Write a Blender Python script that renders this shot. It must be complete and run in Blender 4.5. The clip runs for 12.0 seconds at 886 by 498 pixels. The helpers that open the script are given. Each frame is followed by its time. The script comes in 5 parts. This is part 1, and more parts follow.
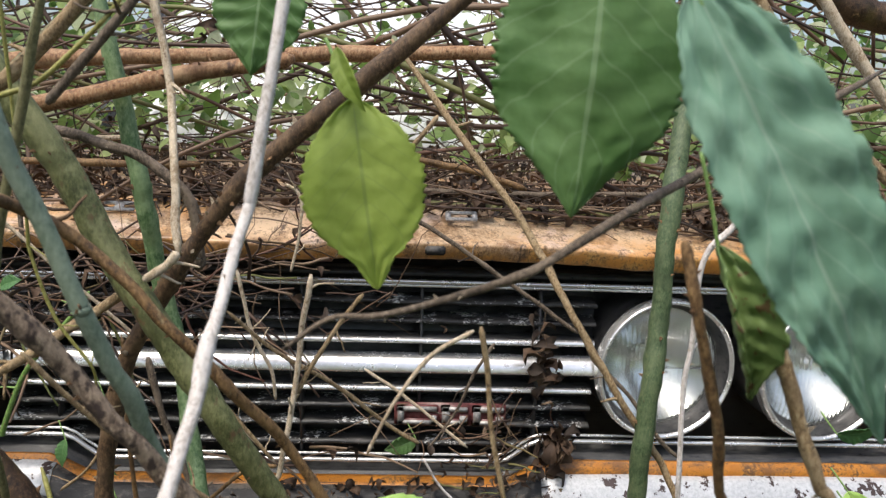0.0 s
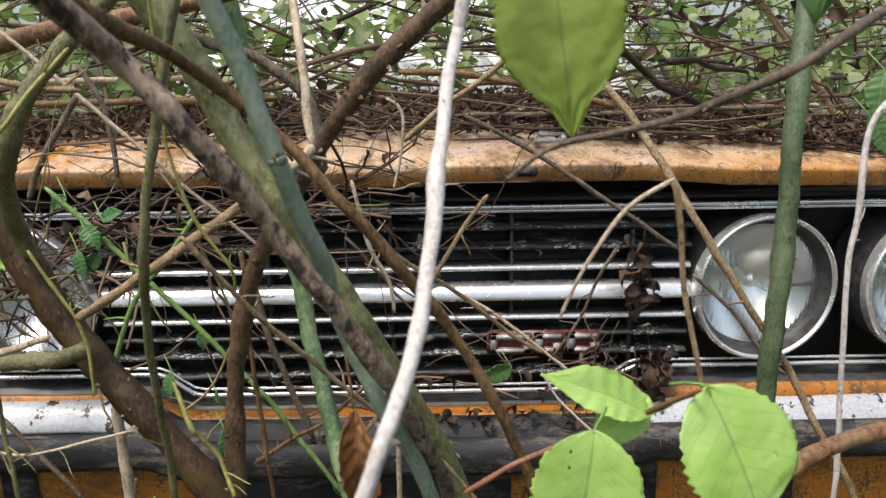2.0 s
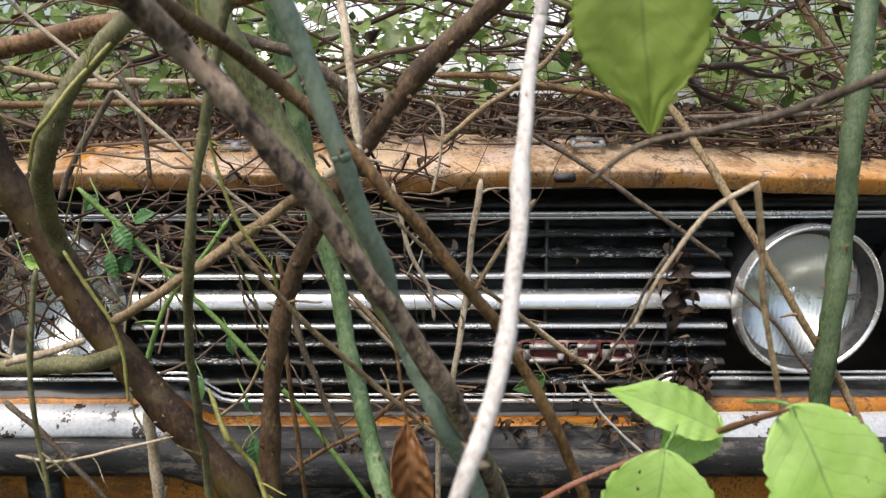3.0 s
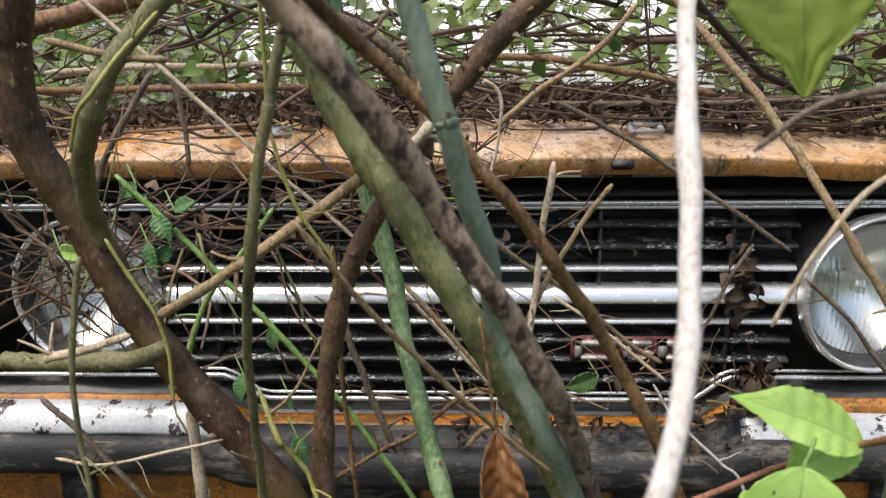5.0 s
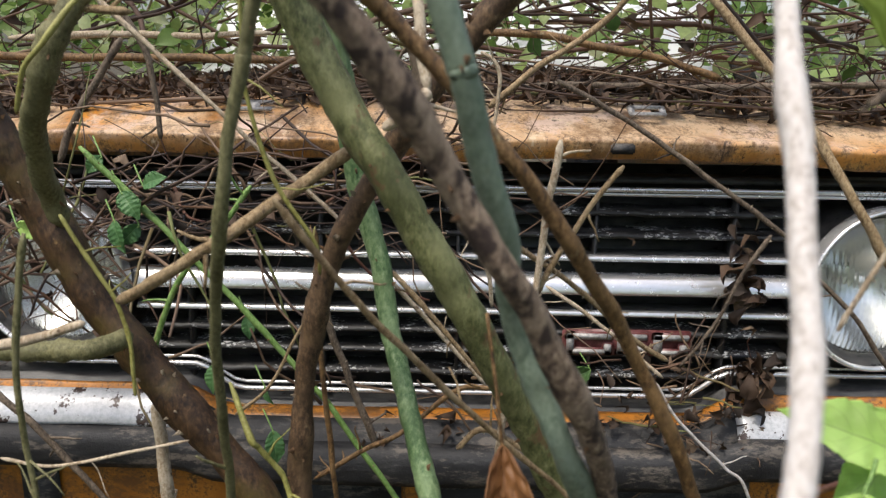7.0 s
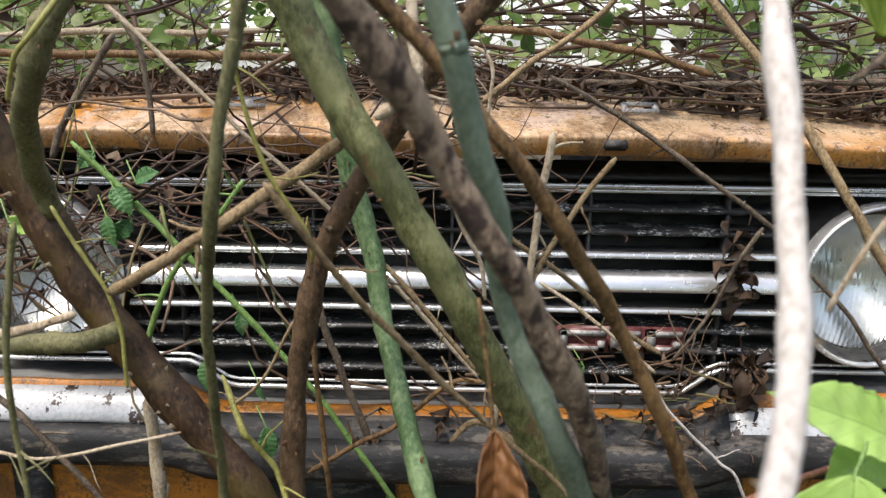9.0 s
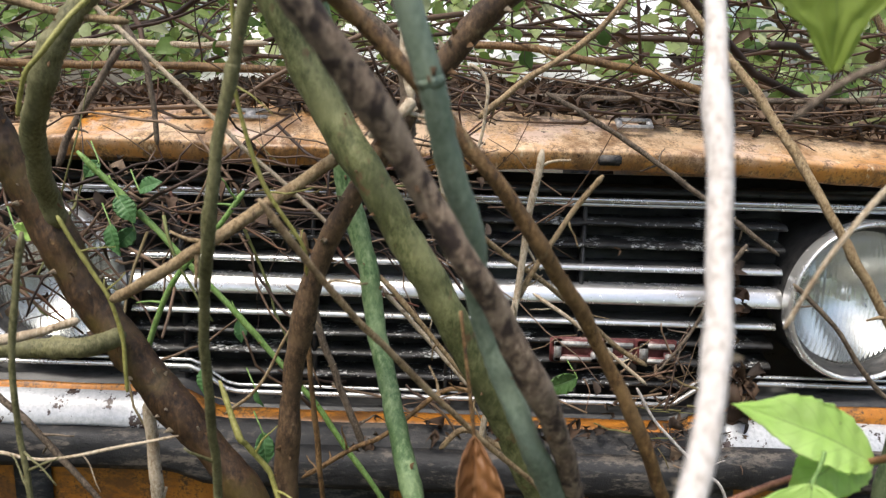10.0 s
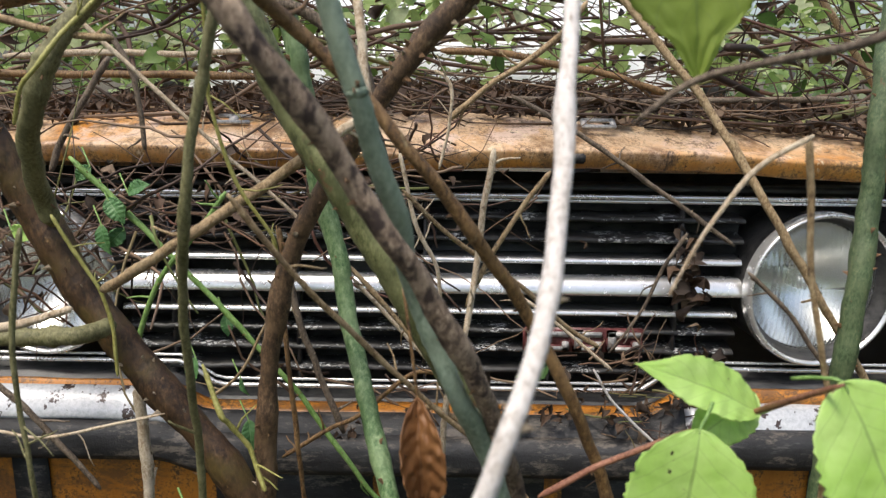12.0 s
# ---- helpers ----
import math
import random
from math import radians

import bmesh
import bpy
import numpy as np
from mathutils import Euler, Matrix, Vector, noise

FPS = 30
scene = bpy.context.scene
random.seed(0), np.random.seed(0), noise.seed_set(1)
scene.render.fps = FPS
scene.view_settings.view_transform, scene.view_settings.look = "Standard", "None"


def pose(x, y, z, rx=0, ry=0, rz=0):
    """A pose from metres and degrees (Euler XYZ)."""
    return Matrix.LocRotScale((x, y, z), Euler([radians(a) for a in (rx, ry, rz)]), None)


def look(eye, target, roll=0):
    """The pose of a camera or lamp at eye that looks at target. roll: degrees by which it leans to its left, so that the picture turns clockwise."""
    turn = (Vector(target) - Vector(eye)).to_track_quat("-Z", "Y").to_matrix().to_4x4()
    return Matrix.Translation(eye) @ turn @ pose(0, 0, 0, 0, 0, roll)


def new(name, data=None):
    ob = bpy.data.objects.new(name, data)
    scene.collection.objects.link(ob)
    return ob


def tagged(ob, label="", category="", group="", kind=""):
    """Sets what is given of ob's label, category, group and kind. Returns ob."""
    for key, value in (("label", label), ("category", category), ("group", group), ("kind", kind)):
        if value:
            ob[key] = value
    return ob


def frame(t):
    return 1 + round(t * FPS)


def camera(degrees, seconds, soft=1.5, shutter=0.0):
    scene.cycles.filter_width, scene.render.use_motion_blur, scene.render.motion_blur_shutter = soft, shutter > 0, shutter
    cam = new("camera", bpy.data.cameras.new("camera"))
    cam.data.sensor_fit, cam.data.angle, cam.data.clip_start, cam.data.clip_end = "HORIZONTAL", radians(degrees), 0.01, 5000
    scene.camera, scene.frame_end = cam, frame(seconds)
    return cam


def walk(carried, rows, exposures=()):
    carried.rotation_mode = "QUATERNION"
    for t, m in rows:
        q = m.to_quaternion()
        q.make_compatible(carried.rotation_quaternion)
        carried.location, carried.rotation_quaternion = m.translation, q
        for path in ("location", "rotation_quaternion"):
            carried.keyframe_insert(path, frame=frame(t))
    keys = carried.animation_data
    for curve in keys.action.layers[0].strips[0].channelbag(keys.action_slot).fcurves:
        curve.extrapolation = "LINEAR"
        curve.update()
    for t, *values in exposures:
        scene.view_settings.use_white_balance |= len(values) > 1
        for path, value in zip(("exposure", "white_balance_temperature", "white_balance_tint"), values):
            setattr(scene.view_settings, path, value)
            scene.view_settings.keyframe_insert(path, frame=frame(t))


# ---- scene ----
cam = camera(60.0, 12.0, soft=1.3)
PATH = [
    (0, (0.1102, -0.8580, 0.9109), (0.2108, 1.0882, 0.5562), 2.11),
    (0.5, (0.0953, -0.8520, 0.9000), (0.1742, 1.0737, 0.5230), 0.98),
    (1, (0.0833, -0.8560, 0.8822), (0.1321, 1.0502, 0.4947), 0.26),
    (1.5, (0.0663, -0.8500, 0.8703), (0.0985, 1.0296, 0.4464), 0.13),
    (2, (0.0488, -0.8466, 0.8625), (0.0622, 1.0189, 0.4361), -0.89),
    (2.5, (0.0385, -0.8433, 0.8657), (0.0147, 1.0121, 0.4599), -0.31),
    (3, (0.0309, -0.8299, 0.8579), (0.0023, 1.0124, 0.4557), -0.43),
    (4.8, (0.0080, -0.7955, 0.8498), (-0.0542, 1.0114, 0.4425), -0.58),
    (5, (0.0028, -0.7934, 0.8470), (-0.0783, 1.0089, 0.4387), -0.70),
    (5.5, (-0.0007, -0.7862, 0.8462), (-0.0600, 1.0255, 0.4255), -0.46),
    (6, (-0.0078, -0.7690, 0.8513), (-0.0551, 1.0530, 0.4312), 0.28),
    (6.5, (-0.0059, -0.7588, 0.8394), (-0.0523, 1.0716, 0.4079), 0.62),
    (7, (-0.0060, -0.7536, 0.8366), (-0.0410, 1.0832, 0.3877), 0.76),
    (7.2, (-0.0052, -0.7527, 0.8386), (-0.0447, 1.0861, 0.3862), 0.85),
    (8.8, (-0.0069, -0.7537, 0.8300), (-0.0285, 1.1028, 0.3753), 0.70),
    (9, (-0.0050, -0.7549, 0.8311), (-0.0267, 1.1058, 0.3828), 0.80),
    (9.5, (-0.0049, -0.7602, 0.8332), (-0.0339, 1.1077, 0.3966), 0.98),
    (10, (0.0014, -0.7678, 0.8366), (-0.0283, 1.0980, 0.4090), 1.47),
    (10.5, (0.0051, -0.7785, 0.8360), (-0.0260, 1.0813, 0.3994), 1.06),
    (11, (0.0099, -0.7861, 0.8384), (-0.0237, 1.0717, 0.4118), 0.75),
    (11.5, (0.0147, -0.7991, 0.8385), (-0.0114, 1.0610, 0.4090), 1.03),
    (12, (0.0220, -0.8081, 0.8396), (0.0048, 1.0553, 0.4182), 0.71),
]
cam.data.dof.use_dof, cam.data.dof.focus_distance, cam.data.dof.aperture_fstop = True, 0.8, 24.0
walk(cam, [(t, look(eye, target, roll)) for t, eye, target, roll in PATH], [(0.0, 0.66, 6500.0, 9.5), (6.0, 0.7, 6500.0, 9.5), (7.0, 0.58, 6500.0, 9.5), (9.5, 0.78, 6500.0, 9.5), (12.0, 0.7, 6500.0, 9.5)])

# ---- light ----
world = bpy.data.worlds.new("world")
scene.world = world
world.use_nodes = True
wn = world.node_tree.nodes
sky = wn.new("ShaderNodeTexSky")
sky.sky_type = "NISHITA"
sky.sun_disc = False
sky.sun_elevation, sky.sun_rotation = radians(64), radians(218)
sky.air_density, sky.dust_density, sky.ozone_density = 1.0, 4.0, 1.0
world.node_tree.links.new(sky.outputs[0], wn["Background"].inputs[0])
wn["Background"].inputs[1].default_value = 0.15
sun = new("sun", bpy.data.lights.new("sun", "SUN"))
sun.data.energy, sun.data.angle, sun.data.color = 1.5, radians(10), (1.0, 0.95, 0.86)
sun.matrix_world = look((-1.6, -2.0, 5.4), (0, 0, 0))


# ---- materials ----
def ramp(nt, fac, stops):
    r = nt.nodes.new("ShaderNodeValToRGB")
    while len(r.color_ramp.elements) < len(stops):
        r.color_ramp.elements.new(0.5)
    for e, (p, c) in zip(r.color_ramp.elements, stops):
        e.position, e.color = p, (*c, 1)
    nt.links.new(fac, r.inputs[0])
    return r.outputs[0]


def noise_tex(nt, scale, detail=4, rough=0.6, stretch=(1, 1, 1), coord="Object"):
    tc, mp, nz = nt.nodes.new("ShaderNodeTexCoord"), nt.nodes.new("ShaderNodeMapping"), nt.nodes.new("ShaderNodeTexNoise")
    mp.inputs["Scale"].default_value = stretch
    nz.inputs["Scale"].default_value, nz.inputs["Detail"].default_value, nz.inputs["Roughness"].default_value = scale, detail, rough
    nt.links.new(tc.outputs[coord], mp.inputs[0])
    nt.links.new(mp.outputs[0], nz.inputs["Vector"])
    return nz.outputs[0]


def mixed(nt, fac, a, b, mode="MIX"):
    m = nt.nodes.new("ShaderNodeMix")
    m.data_type, m.blend_type = "RGBA", mode
    for sock, v in ((m.inputs[0], fac), (m.inputs[6], a), (m.inputs[7], b)):
        if isinstance(v, (int, float)):
            sock.default_value = v
        elif isinstance(v, tuple):
            sock.default_value = (*v, 1)
        else:
            nt.links.new(v, sock)
    return m.outputs[2]


def math_node(nt, op, a, b=0.0, clamp=False):
    m = nt.nodes.new("ShaderNodeMath")
    m.operation, m.use_clamp = op, clamp
    for sock, v in zip(m.inputs, (a, b)):
        if isinstance(v, (int, float)):
            sock.default_value = v
        else:
            nt.links.new(v, sock)
    return m.outputs[0]


def bumped(nt, bsdf, height, strength=0.4, dist=0.001):
    b = nt.nodes.new("ShaderNodeBump")
    b.inputs["Strength"].default_value, b.inputs["Distance"].default_value = strength, dist
    nt.links.new(height, b.inputs["Height"])
    nt.links.new(b.outputs[0], bsdf.inputs["Normal"])


def material(name, rough=0.6, metal=0.0):
    m = bpy.data.materials.new(name)
    m.use_nodes = True
    b = m.node_tree.nodes["Principled BSDF"]
    b.inputs["Roughness"].default_value, b.inputs["Metallic"].default_value = rough, metal
    return m, m.node_tree, b


def bark(name, dark, mid, light, scale=90, rough=0.75, bump=0.5, spots=None, spot_at=0.6, moss=None):
    m, nt, b = material(name, rough)
    fine = noise_tex(nt, scale * 4.0, 6, 0.75, (1.2, 1.2, 0.6))
    big = noise_tex(nt, scale * 0.6, 4, 0.65)
    c = ramp(nt, fine, [(0.36, dark), (0.5, mid), (0.66, light)])
    c = mixed(nt, ramp(nt, big, [(0.46, (0, 0, 0)), (0.66, (0.75, 0.75, 0.75))]), c, tuple(0.35 * a + 0.65 * d for a, d in zip(mid, light)))
    c = mixed(nt, ramp(nt, noise_tex(nt, scale * 0.33, 4, 0.7), [(0.52, (0, 0, 0)), (0.68, (0.7, 0.7, 0.7))]), c, tuple(0.6 * v + 0.2 * w for v, w in zip(dark, mid)))
    if spots:
        s = noise_tex(nt, scale * 1.6, 3, 0.6, (1, 1, 0.7))
        c = mixed(nt, ramp(nt, s, [(spot_at, (0, 0, 0)), (spot_at + 0.09, (0.95, 0.95, 0.95))]), c, spots)
    if moss:
        s = noise_tex(nt, scale * 0.35, 4, 0.6)
        c = mixed(nt, ramp(nt, s, [(0.5, (0, 0, 0)), (0.68, (0.8, 0.8, 0.8))]), c, moss)
    nt.links.new(c, b.inputs["Base Color"])
    bumped(nt, b, math_node(nt, "ADD", fine, big), min(1.0, bump * 1.6), 0.0009)
    return m


BARK = {
    "pale": bark("pale_bark", (0.4, 0.34, 0.29), (0.68, 0.62, 0.57), (0.84, 0.8, 0.77), 150, spots=(0.26, 0.17, 0.12), spot_at=0.72),
    "mottled": bark("mottled_bark", (0.045, 0.03, 0.022), (0.19, 0.13, 0.088), (0.54, 0.41, 0.29), 95, spots=(0.035, 0.021, 0.017), spot_at=0.52),
    "olive": bark("olive_bark", (0.055, 0.062, 0.02), (0.15, 0.162, 0.06), (0.3, 0.3, 0.14), 60, 0.55, 0.5, spots=(0.16, 0.09, 0.045), spot_at=0.6),
    "teal": bark("grey_green_cane_bark", (0.12, 0.165, 0.115), (0.2, 0.26, 0.185), (0.3, 0.36, 0.27), 120, 0.42, 0.25, spots=(0.13, 0.1, 0.055), spot_at=0.68),
    "streaked": bark("streaked_green_cane_bark", (0.05, 0.11, 0.035), (0.13, 0.22, 0.085), (0.32, 0.41, 0.21), 75, 0.5, 0.5, spots=(0.4, 0.48, 0.28), spot_at=0.69),
    "deep": bark("deep_green_cane_bark", (0.035, 0.06, 0.025), (0.08, 0.125, 0.055), (0.17, 0.2, 0.1), 110, 0.5, 0.4, spots=(0.15, 0.1, 0.05), spot_at=0.66),
    "brown": bark("brown_bark", (0.04, 0.021, 0.009), (0.16, 0.085, 0.03), (0.36, 0.22, 0.095), 100, 0.6, 0.6, spots=(0.32, 0.24, 0.12), spot_at=0.66),
    "bark": bark("dark_bark", (0.016, 0.008, 0.004), (0.055, 0.028, 0.012), (0.15, 0.084, 0.038), 80, 0.5, 0.8, spots=(0.42, 0.26, 0.11), spot_at=0.66, moss=(0.12, 0.085, 0.022)),
    "darkbrown": bark("dark_brown_bark", (0.025, 0.014, 0.008), (0.09, 0.05, 0.024), (0.23, 0.145, 0.075), 100, 0.6, 0.7, spots=(0.3, 0.22, 0.12), spot_at=0.67),
    "yellow": bark("yellow_vine_bark", (0.16, 0.15, 0.03), (0.3, 0.28, 0.07), (0.42, 0.4, 0.14), 140, 0.55, 0.2),
    "greyvine": bark("grey_vine_bark", (0.06, 0.058, 0.02), (0.155, 0.145, 0.06), (0.28, 0.26, 0.13), 130, 0.6, 0.4),
    "straw": bark("dry_straw_bark", (0.25, 0.165, 0.09), (0.52, 0.41, 0.28), (0.74, 0.65, 0.5), 130, 0.8, 0.6, spots=(0.13, 0.08, 0.045), spot_at=0.66),
    "greybrown": bark("grey_brown_bark", (0.03, 0.02, 0.013), (0.115, 0.083, 0.055), (0.27, 0.21, 0.15), 120, 0.7, 0.6),
    "tan": bark("tan_bark", (0.1, 0.06, 0.027), (0.29, 0.195, 0.095), (0.5, 0.385, 0.23), 130, 0.7, 0.6, spots=(0.08, 0.045, 0.025), spot_at=0.63),
    "rust": bark("orange_bark", (0.1, 0.042, 0.018), (0.29, 0.145, 0.06), (0.46, 0.31, 0.17), 80, 0.6, 0.6, spots=(0.09, 0.045, 0.025), spot_at=0.62),
    "green": bark("green_vine_bark", (0.08, 0.16, 0.03), (0.17, 0.3, 0.07), (0.3, 0.44, 0.15), 140, 0.5, 0.3),
    "red": bark("red_cane_bark", (0.1, 0.032, 0.02), (0.25, 0.1, 0.06), (0.4, 0.2, 0.12), 140, 0.55, 0.35),
}


def leaf_material(name, base, light, vein, blotch=(0.12, 0.07, 0.03), blotch_at=0.72, see_through=0.35, veins=7.0, rough=0.45):
    m, nt, b = material(name, rough)
    uv = nt.nodes.new("ShaderNodeUVMap")
    sep = nt.nodes.new("ShaderNodeSeparateXYZ")
    nt.links.new(uv.outputs[0], sep.inputs[0])
    off = math_node(nt, "ABSOLUTE", math_node(nt, "SUBTRACT", sep.outputs[0], 0.5))
    rib = math_node(nt, "LESS_THAN", off, 0.014)
    side = math_node(nt, "FRACT", math_node(nt, "MULTIPLY", math_node(nt, "ADD", math_node(nt, "SUBTRACT", sep.outputs[1], math_node(nt, "MULTIPLY", off, 0.55)), math_node(nt, "MULTIPLY", noise_tex(nt, 70, 2), 0.09)), veins))
    side = math_node(nt, "LESS_THAN", side, 0.09)
    mask = math_node(nt, "MULTIPLY", math_node(nt, "MAXIMUM", rib, math_node(nt, "MULTIPLY", side, 0.4)), 0.7)
    big = noise_tex(nt, 35, 3, 0.6)
    fine = noise_tex(nt, 420, 3, 0.6)
    c = ramp(nt, big, [(0.3, base), (0.7, light)])
    c = mixed(nt, math_node(nt, "MULTIPLY", fine, 0.3), c, tuple(0.65 * v for v in base))
    c = mixed(nt, mask, c, vein)
    sp = noise_tex(nt, 150, 3, 0.6)
    c = mixed(nt, ramp(nt, sp, [(blotch_at, (0, 0, 0)), (blotch_at + 0.03, (1, 1, 1))]), c, blotch)
    nt.links.new(c, b.inputs["Base Color"])
    bumped(nt, b, math_node(nt, "ADD", math_node(nt, "MULTIPLY", mask, -1.0), fine), 0.35, 0.0006)
    tr, mx = nt.nodes.new("ShaderNodeBsdfTranslucent"), nt.nodes.new("ShaderNodeMixShader")
    nt.links.new(c, tr.inputs[0])
    mx.inputs[0].default_value = see_through
    nt.links.new(b.outputs[0], mx.inputs[1])
    nt.links.new(tr.outputs[0], mx.inputs[2])
    nt.links.new(mx.outputs[0], nt.nodes["Material Output"].inputs[0])
    return m


LEAF = {
    "lime": leaf_material("lime_leaf", (0.38, 0.5, 0.09), (0.5, 0.62, 0.15), (0.33, 0.43, 0.12), blotch_at=0.79, see_through=0.5),
    "dark": leaf_material("dark_green_leaf", (0.11, 0.24, 0.06), (0.24, 0.4, 0.15), (0.34, 0.48, 0.25), blotch_at=0.8, see_through=0.45),
    "blue": leaf_material("blue_green_leaf", (0.17, 0.33, 0.22), (0.29, 0.48, 0.34), (0.36, 0.5, 0.38), see_through=0.3, blotch_at=0.78, veins=9.0, rough=0.5),
    "fresh": leaf_material("fresh_green_leaf", (0.48, 0.74, 0.16), (0.66, 0.86, 0.32), (0.33, 0.5, 0.14), blotch=(0.06, 0.05, 0.03), blotch_at=0.7, see_through=0.4, rough=0.34),
    "curled": leaf_material("curled_leaf", (0.16, 0.26, 0.08), (0.27, 0.38, 0.13), (0.3, 0.4, 0.16), blotch=(0.2, 0.13, 0.06), blotch_at=0.62),
    "dry": leaf_material("dry_brown_leaf", (0.24, 0.1, 0.035), (0.4, 0.2, 0.08), (0.22, 0.1, 0.04), blotch=(0.1, 0.05, 0.025), blotch_at=0.66, see_through=0.25),
    "ivy": leaf_material("small_green_leaf", (0.08, 0.2, 0.07), (0.15, 0.32, 0.11), (0.24, 0.4, 0.18), blotch_at=0.8),
}


def island_material(name, stops, rough=0.65, bump_scale=300, see_through=0.0):
    """Colour that varies from piece to piece of one joined mesh."""
    m, nt, b = material(name, rough)
    geo = nt.nodes.new("ShaderNodeNewGeometry")
    info = nt.nodes.new("ShaderNodeObjectInfo")
    c = ramp(nt, math_node(nt, "FRACT", math_node(nt, "ADD", geo.outputs["Random Per Island"], info.outputs["Random"])), stops)
    n = noise_tex(nt, bump_scale, 4, 0.65)
    c = mixed(nt, math_node(nt, "MULTIPLY", n, 0.7), c, (0.35, 0.3, 0.25), "MULTIPLY")
    nt.links.new(c, b.inputs["Base Color"])
    bumped(nt, b, n, 0.4, 0.001)
    if see_through:
        tr, mx = nt.nodes.new("ShaderNodeBsdfTranslucent"), nt.nodes.new("ShaderNodeMixShader")
        nt.links.new(c, tr.inputs[0])
        mx.inputs[0].default_value = see_through
        nt.links.new(b.outputs[0], mx.inputs[1])
        nt.links.new(tr.outputs[0], mx.inputs[2])
        nt.links.new(mx.outputs[0], nt.nodes["Material Output"].inputs[0])
    return m


TWIGS = island_material("tangled_twigs", [(0.0, (0.035, 0.02, 0.014)), (0.3, (0.09, 0.05, 0.032)), (0.55, (0.17, 0.105, 0.065)), (0.78, (0.28, 0.195, 0.125)), (0.92, (0.13, 0.05, 0.032)), (1.0, (0.22, 0.25, 0.08))])
DEAD = island_material("dead_leaves", [(0.0, (0.022, 0.014, 0.009)), (0.45, (0.07, 0.04, 0.022)), (0.86, (0.12, 0.07, 0.04)), (1.0, (0.24, 0.17, 0.11))], 0.75)
GREENERY = island_material("green_leaves", [(0.0, (0.07, 0.15, 0.035)), (0.3, (0.22, 0.38, 0.09)), (0.62, (0.45, 0.62, 0.2)), (1.0, (0.68, 0.76, 0.5))], 0.5, 200, 0.5)

# worn orange paint: chalky fade, dirt, bare primer, rust
PAINT, nt, b = material("worn_orange_paint", 0.5)
big, mid, fine = noise_tex(nt, 7, 5, 0.6), noise_tex(nt, 42, 6, 0.7), noise_tex(nt, 320, 4, 0.7)
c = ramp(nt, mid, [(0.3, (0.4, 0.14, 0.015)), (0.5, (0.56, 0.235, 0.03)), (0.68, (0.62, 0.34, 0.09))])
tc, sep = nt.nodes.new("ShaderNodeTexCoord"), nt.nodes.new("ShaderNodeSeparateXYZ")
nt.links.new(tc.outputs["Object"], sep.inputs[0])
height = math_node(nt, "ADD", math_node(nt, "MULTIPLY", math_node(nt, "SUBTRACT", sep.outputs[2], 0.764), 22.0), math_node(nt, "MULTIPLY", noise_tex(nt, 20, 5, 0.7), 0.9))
upper_slope = ramp(nt, height, [(0.25, (0.12, 0.12, 0.12)), (0.7, (1, 1, 1))])  # paler on the upper slope than on the lip
c = mixed(nt, mixed(nt, 1.0, upper_slope, ramp(nt, big, [(0.36, (0, 0, 0)), (0.52, (0.92, 0.92, 0.92))]), "MULTIPLY"), c, (0.62, 0.46, 0.3))
c = mixed(nt, mixed(nt, 1.0, upper_slope, ramp(nt, noise_tex(nt, 16, 6, 0.75), [(0.52, (0, 0, 0)), (0.6, (0.85, 0.85, 0.85))]), "MULTIPLY"), c, (0.64, 0.48, 0.38))
c = mixed(nt, ramp(nt, noise_tex(nt, 11, 8, 0.8, (1.3, 1, 0.8)), [(0.485, (0, 0, 0)), (0.59, (0.85, 0.85, 0.85))]), c, (0.2, 0.105, 0.042))
c = mixed(nt, ramp(nt, math_node(nt, "MULTIPLY", fine, mid), [(0.25, (0, 0, 0)), (0.36, (0.85, 0.85, 0.85))]), c, (0.13, 0.07, 0.032))
c = mixed(nt, ramp(nt, noise_tex(nt, 75, 5, 0.75), [(0.61, (0, 0, 0)), (0.65, (0.95, 0.95, 0.95))]), c, (0.06, 0.035, 0.022))
c = mixed(nt, ramp(nt, noise_tex(nt, 30, 6, 0.8, (2.2, 1, 0.5)), [(0.6, (0, 0, 0)), (0.66, (0.9, 0.9, 0.9))]), c, (0.07, 0.045, 0.03))
c = mixed(nt, ramp(nt, noise_tex(nt, 60, 5, 0.75, (1, 1, 0.4)), [(0.6, (0, 0, 0)), (0.66, (0.75, 0.75, 0.75))]), c, (0.74, 0.6, 0.4))
nt.links.new(c, b.inputs["Base Color"])
nt.links.new(ramp(nt, mid, [(0.3, (0.28, 0.28, 0.28)), (0.7, (0.6, 0.6, 0.6))]), b.inputs["Roughness"])
bumped(nt, b, math_node(nt, "ADD", mid, math_node(nt, "MULTIPLY", fine, 0.4)), 0.3, 0.0015)

# the same orange without the pale patches, under dirt
APRON, nt, b = material("dirty_orange_paint", 0.45)
mid, fine = noise_tex(nt, 30, 6, 0.75, (1, 1, 0.5)), noise_tex(nt, 260, 4, 0.7)
c = ramp(nt, mid, [(0.3, (0.4, 0.14, 0.015)), (0.55, (0.55, 0.22, 0.03)), (0.7, (0.6, 0.3, 0.07))])
c = mixed(nt, ramp(nt, math_node(nt, "MULTIPLY", fine, mid), [(0.25, (0, 0, 0)), (0.33, (0.9, 0.9, 0.9))]), c, (0.08, 0.045, 0.025))
c = mixed(nt, ramp(nt, noise_tex(nt, 24, 6, 0.8, (0.5, 1, 1)), [(0.5, (0, 0, 0)), (0.6, (0.8, 0.8, 0.8))]), c, (0.17, 0.08, 0.03))
nt.links.new(c, b.inputs["Base Color"])
bumped(nt, b, fine, 0.25, 0.001)

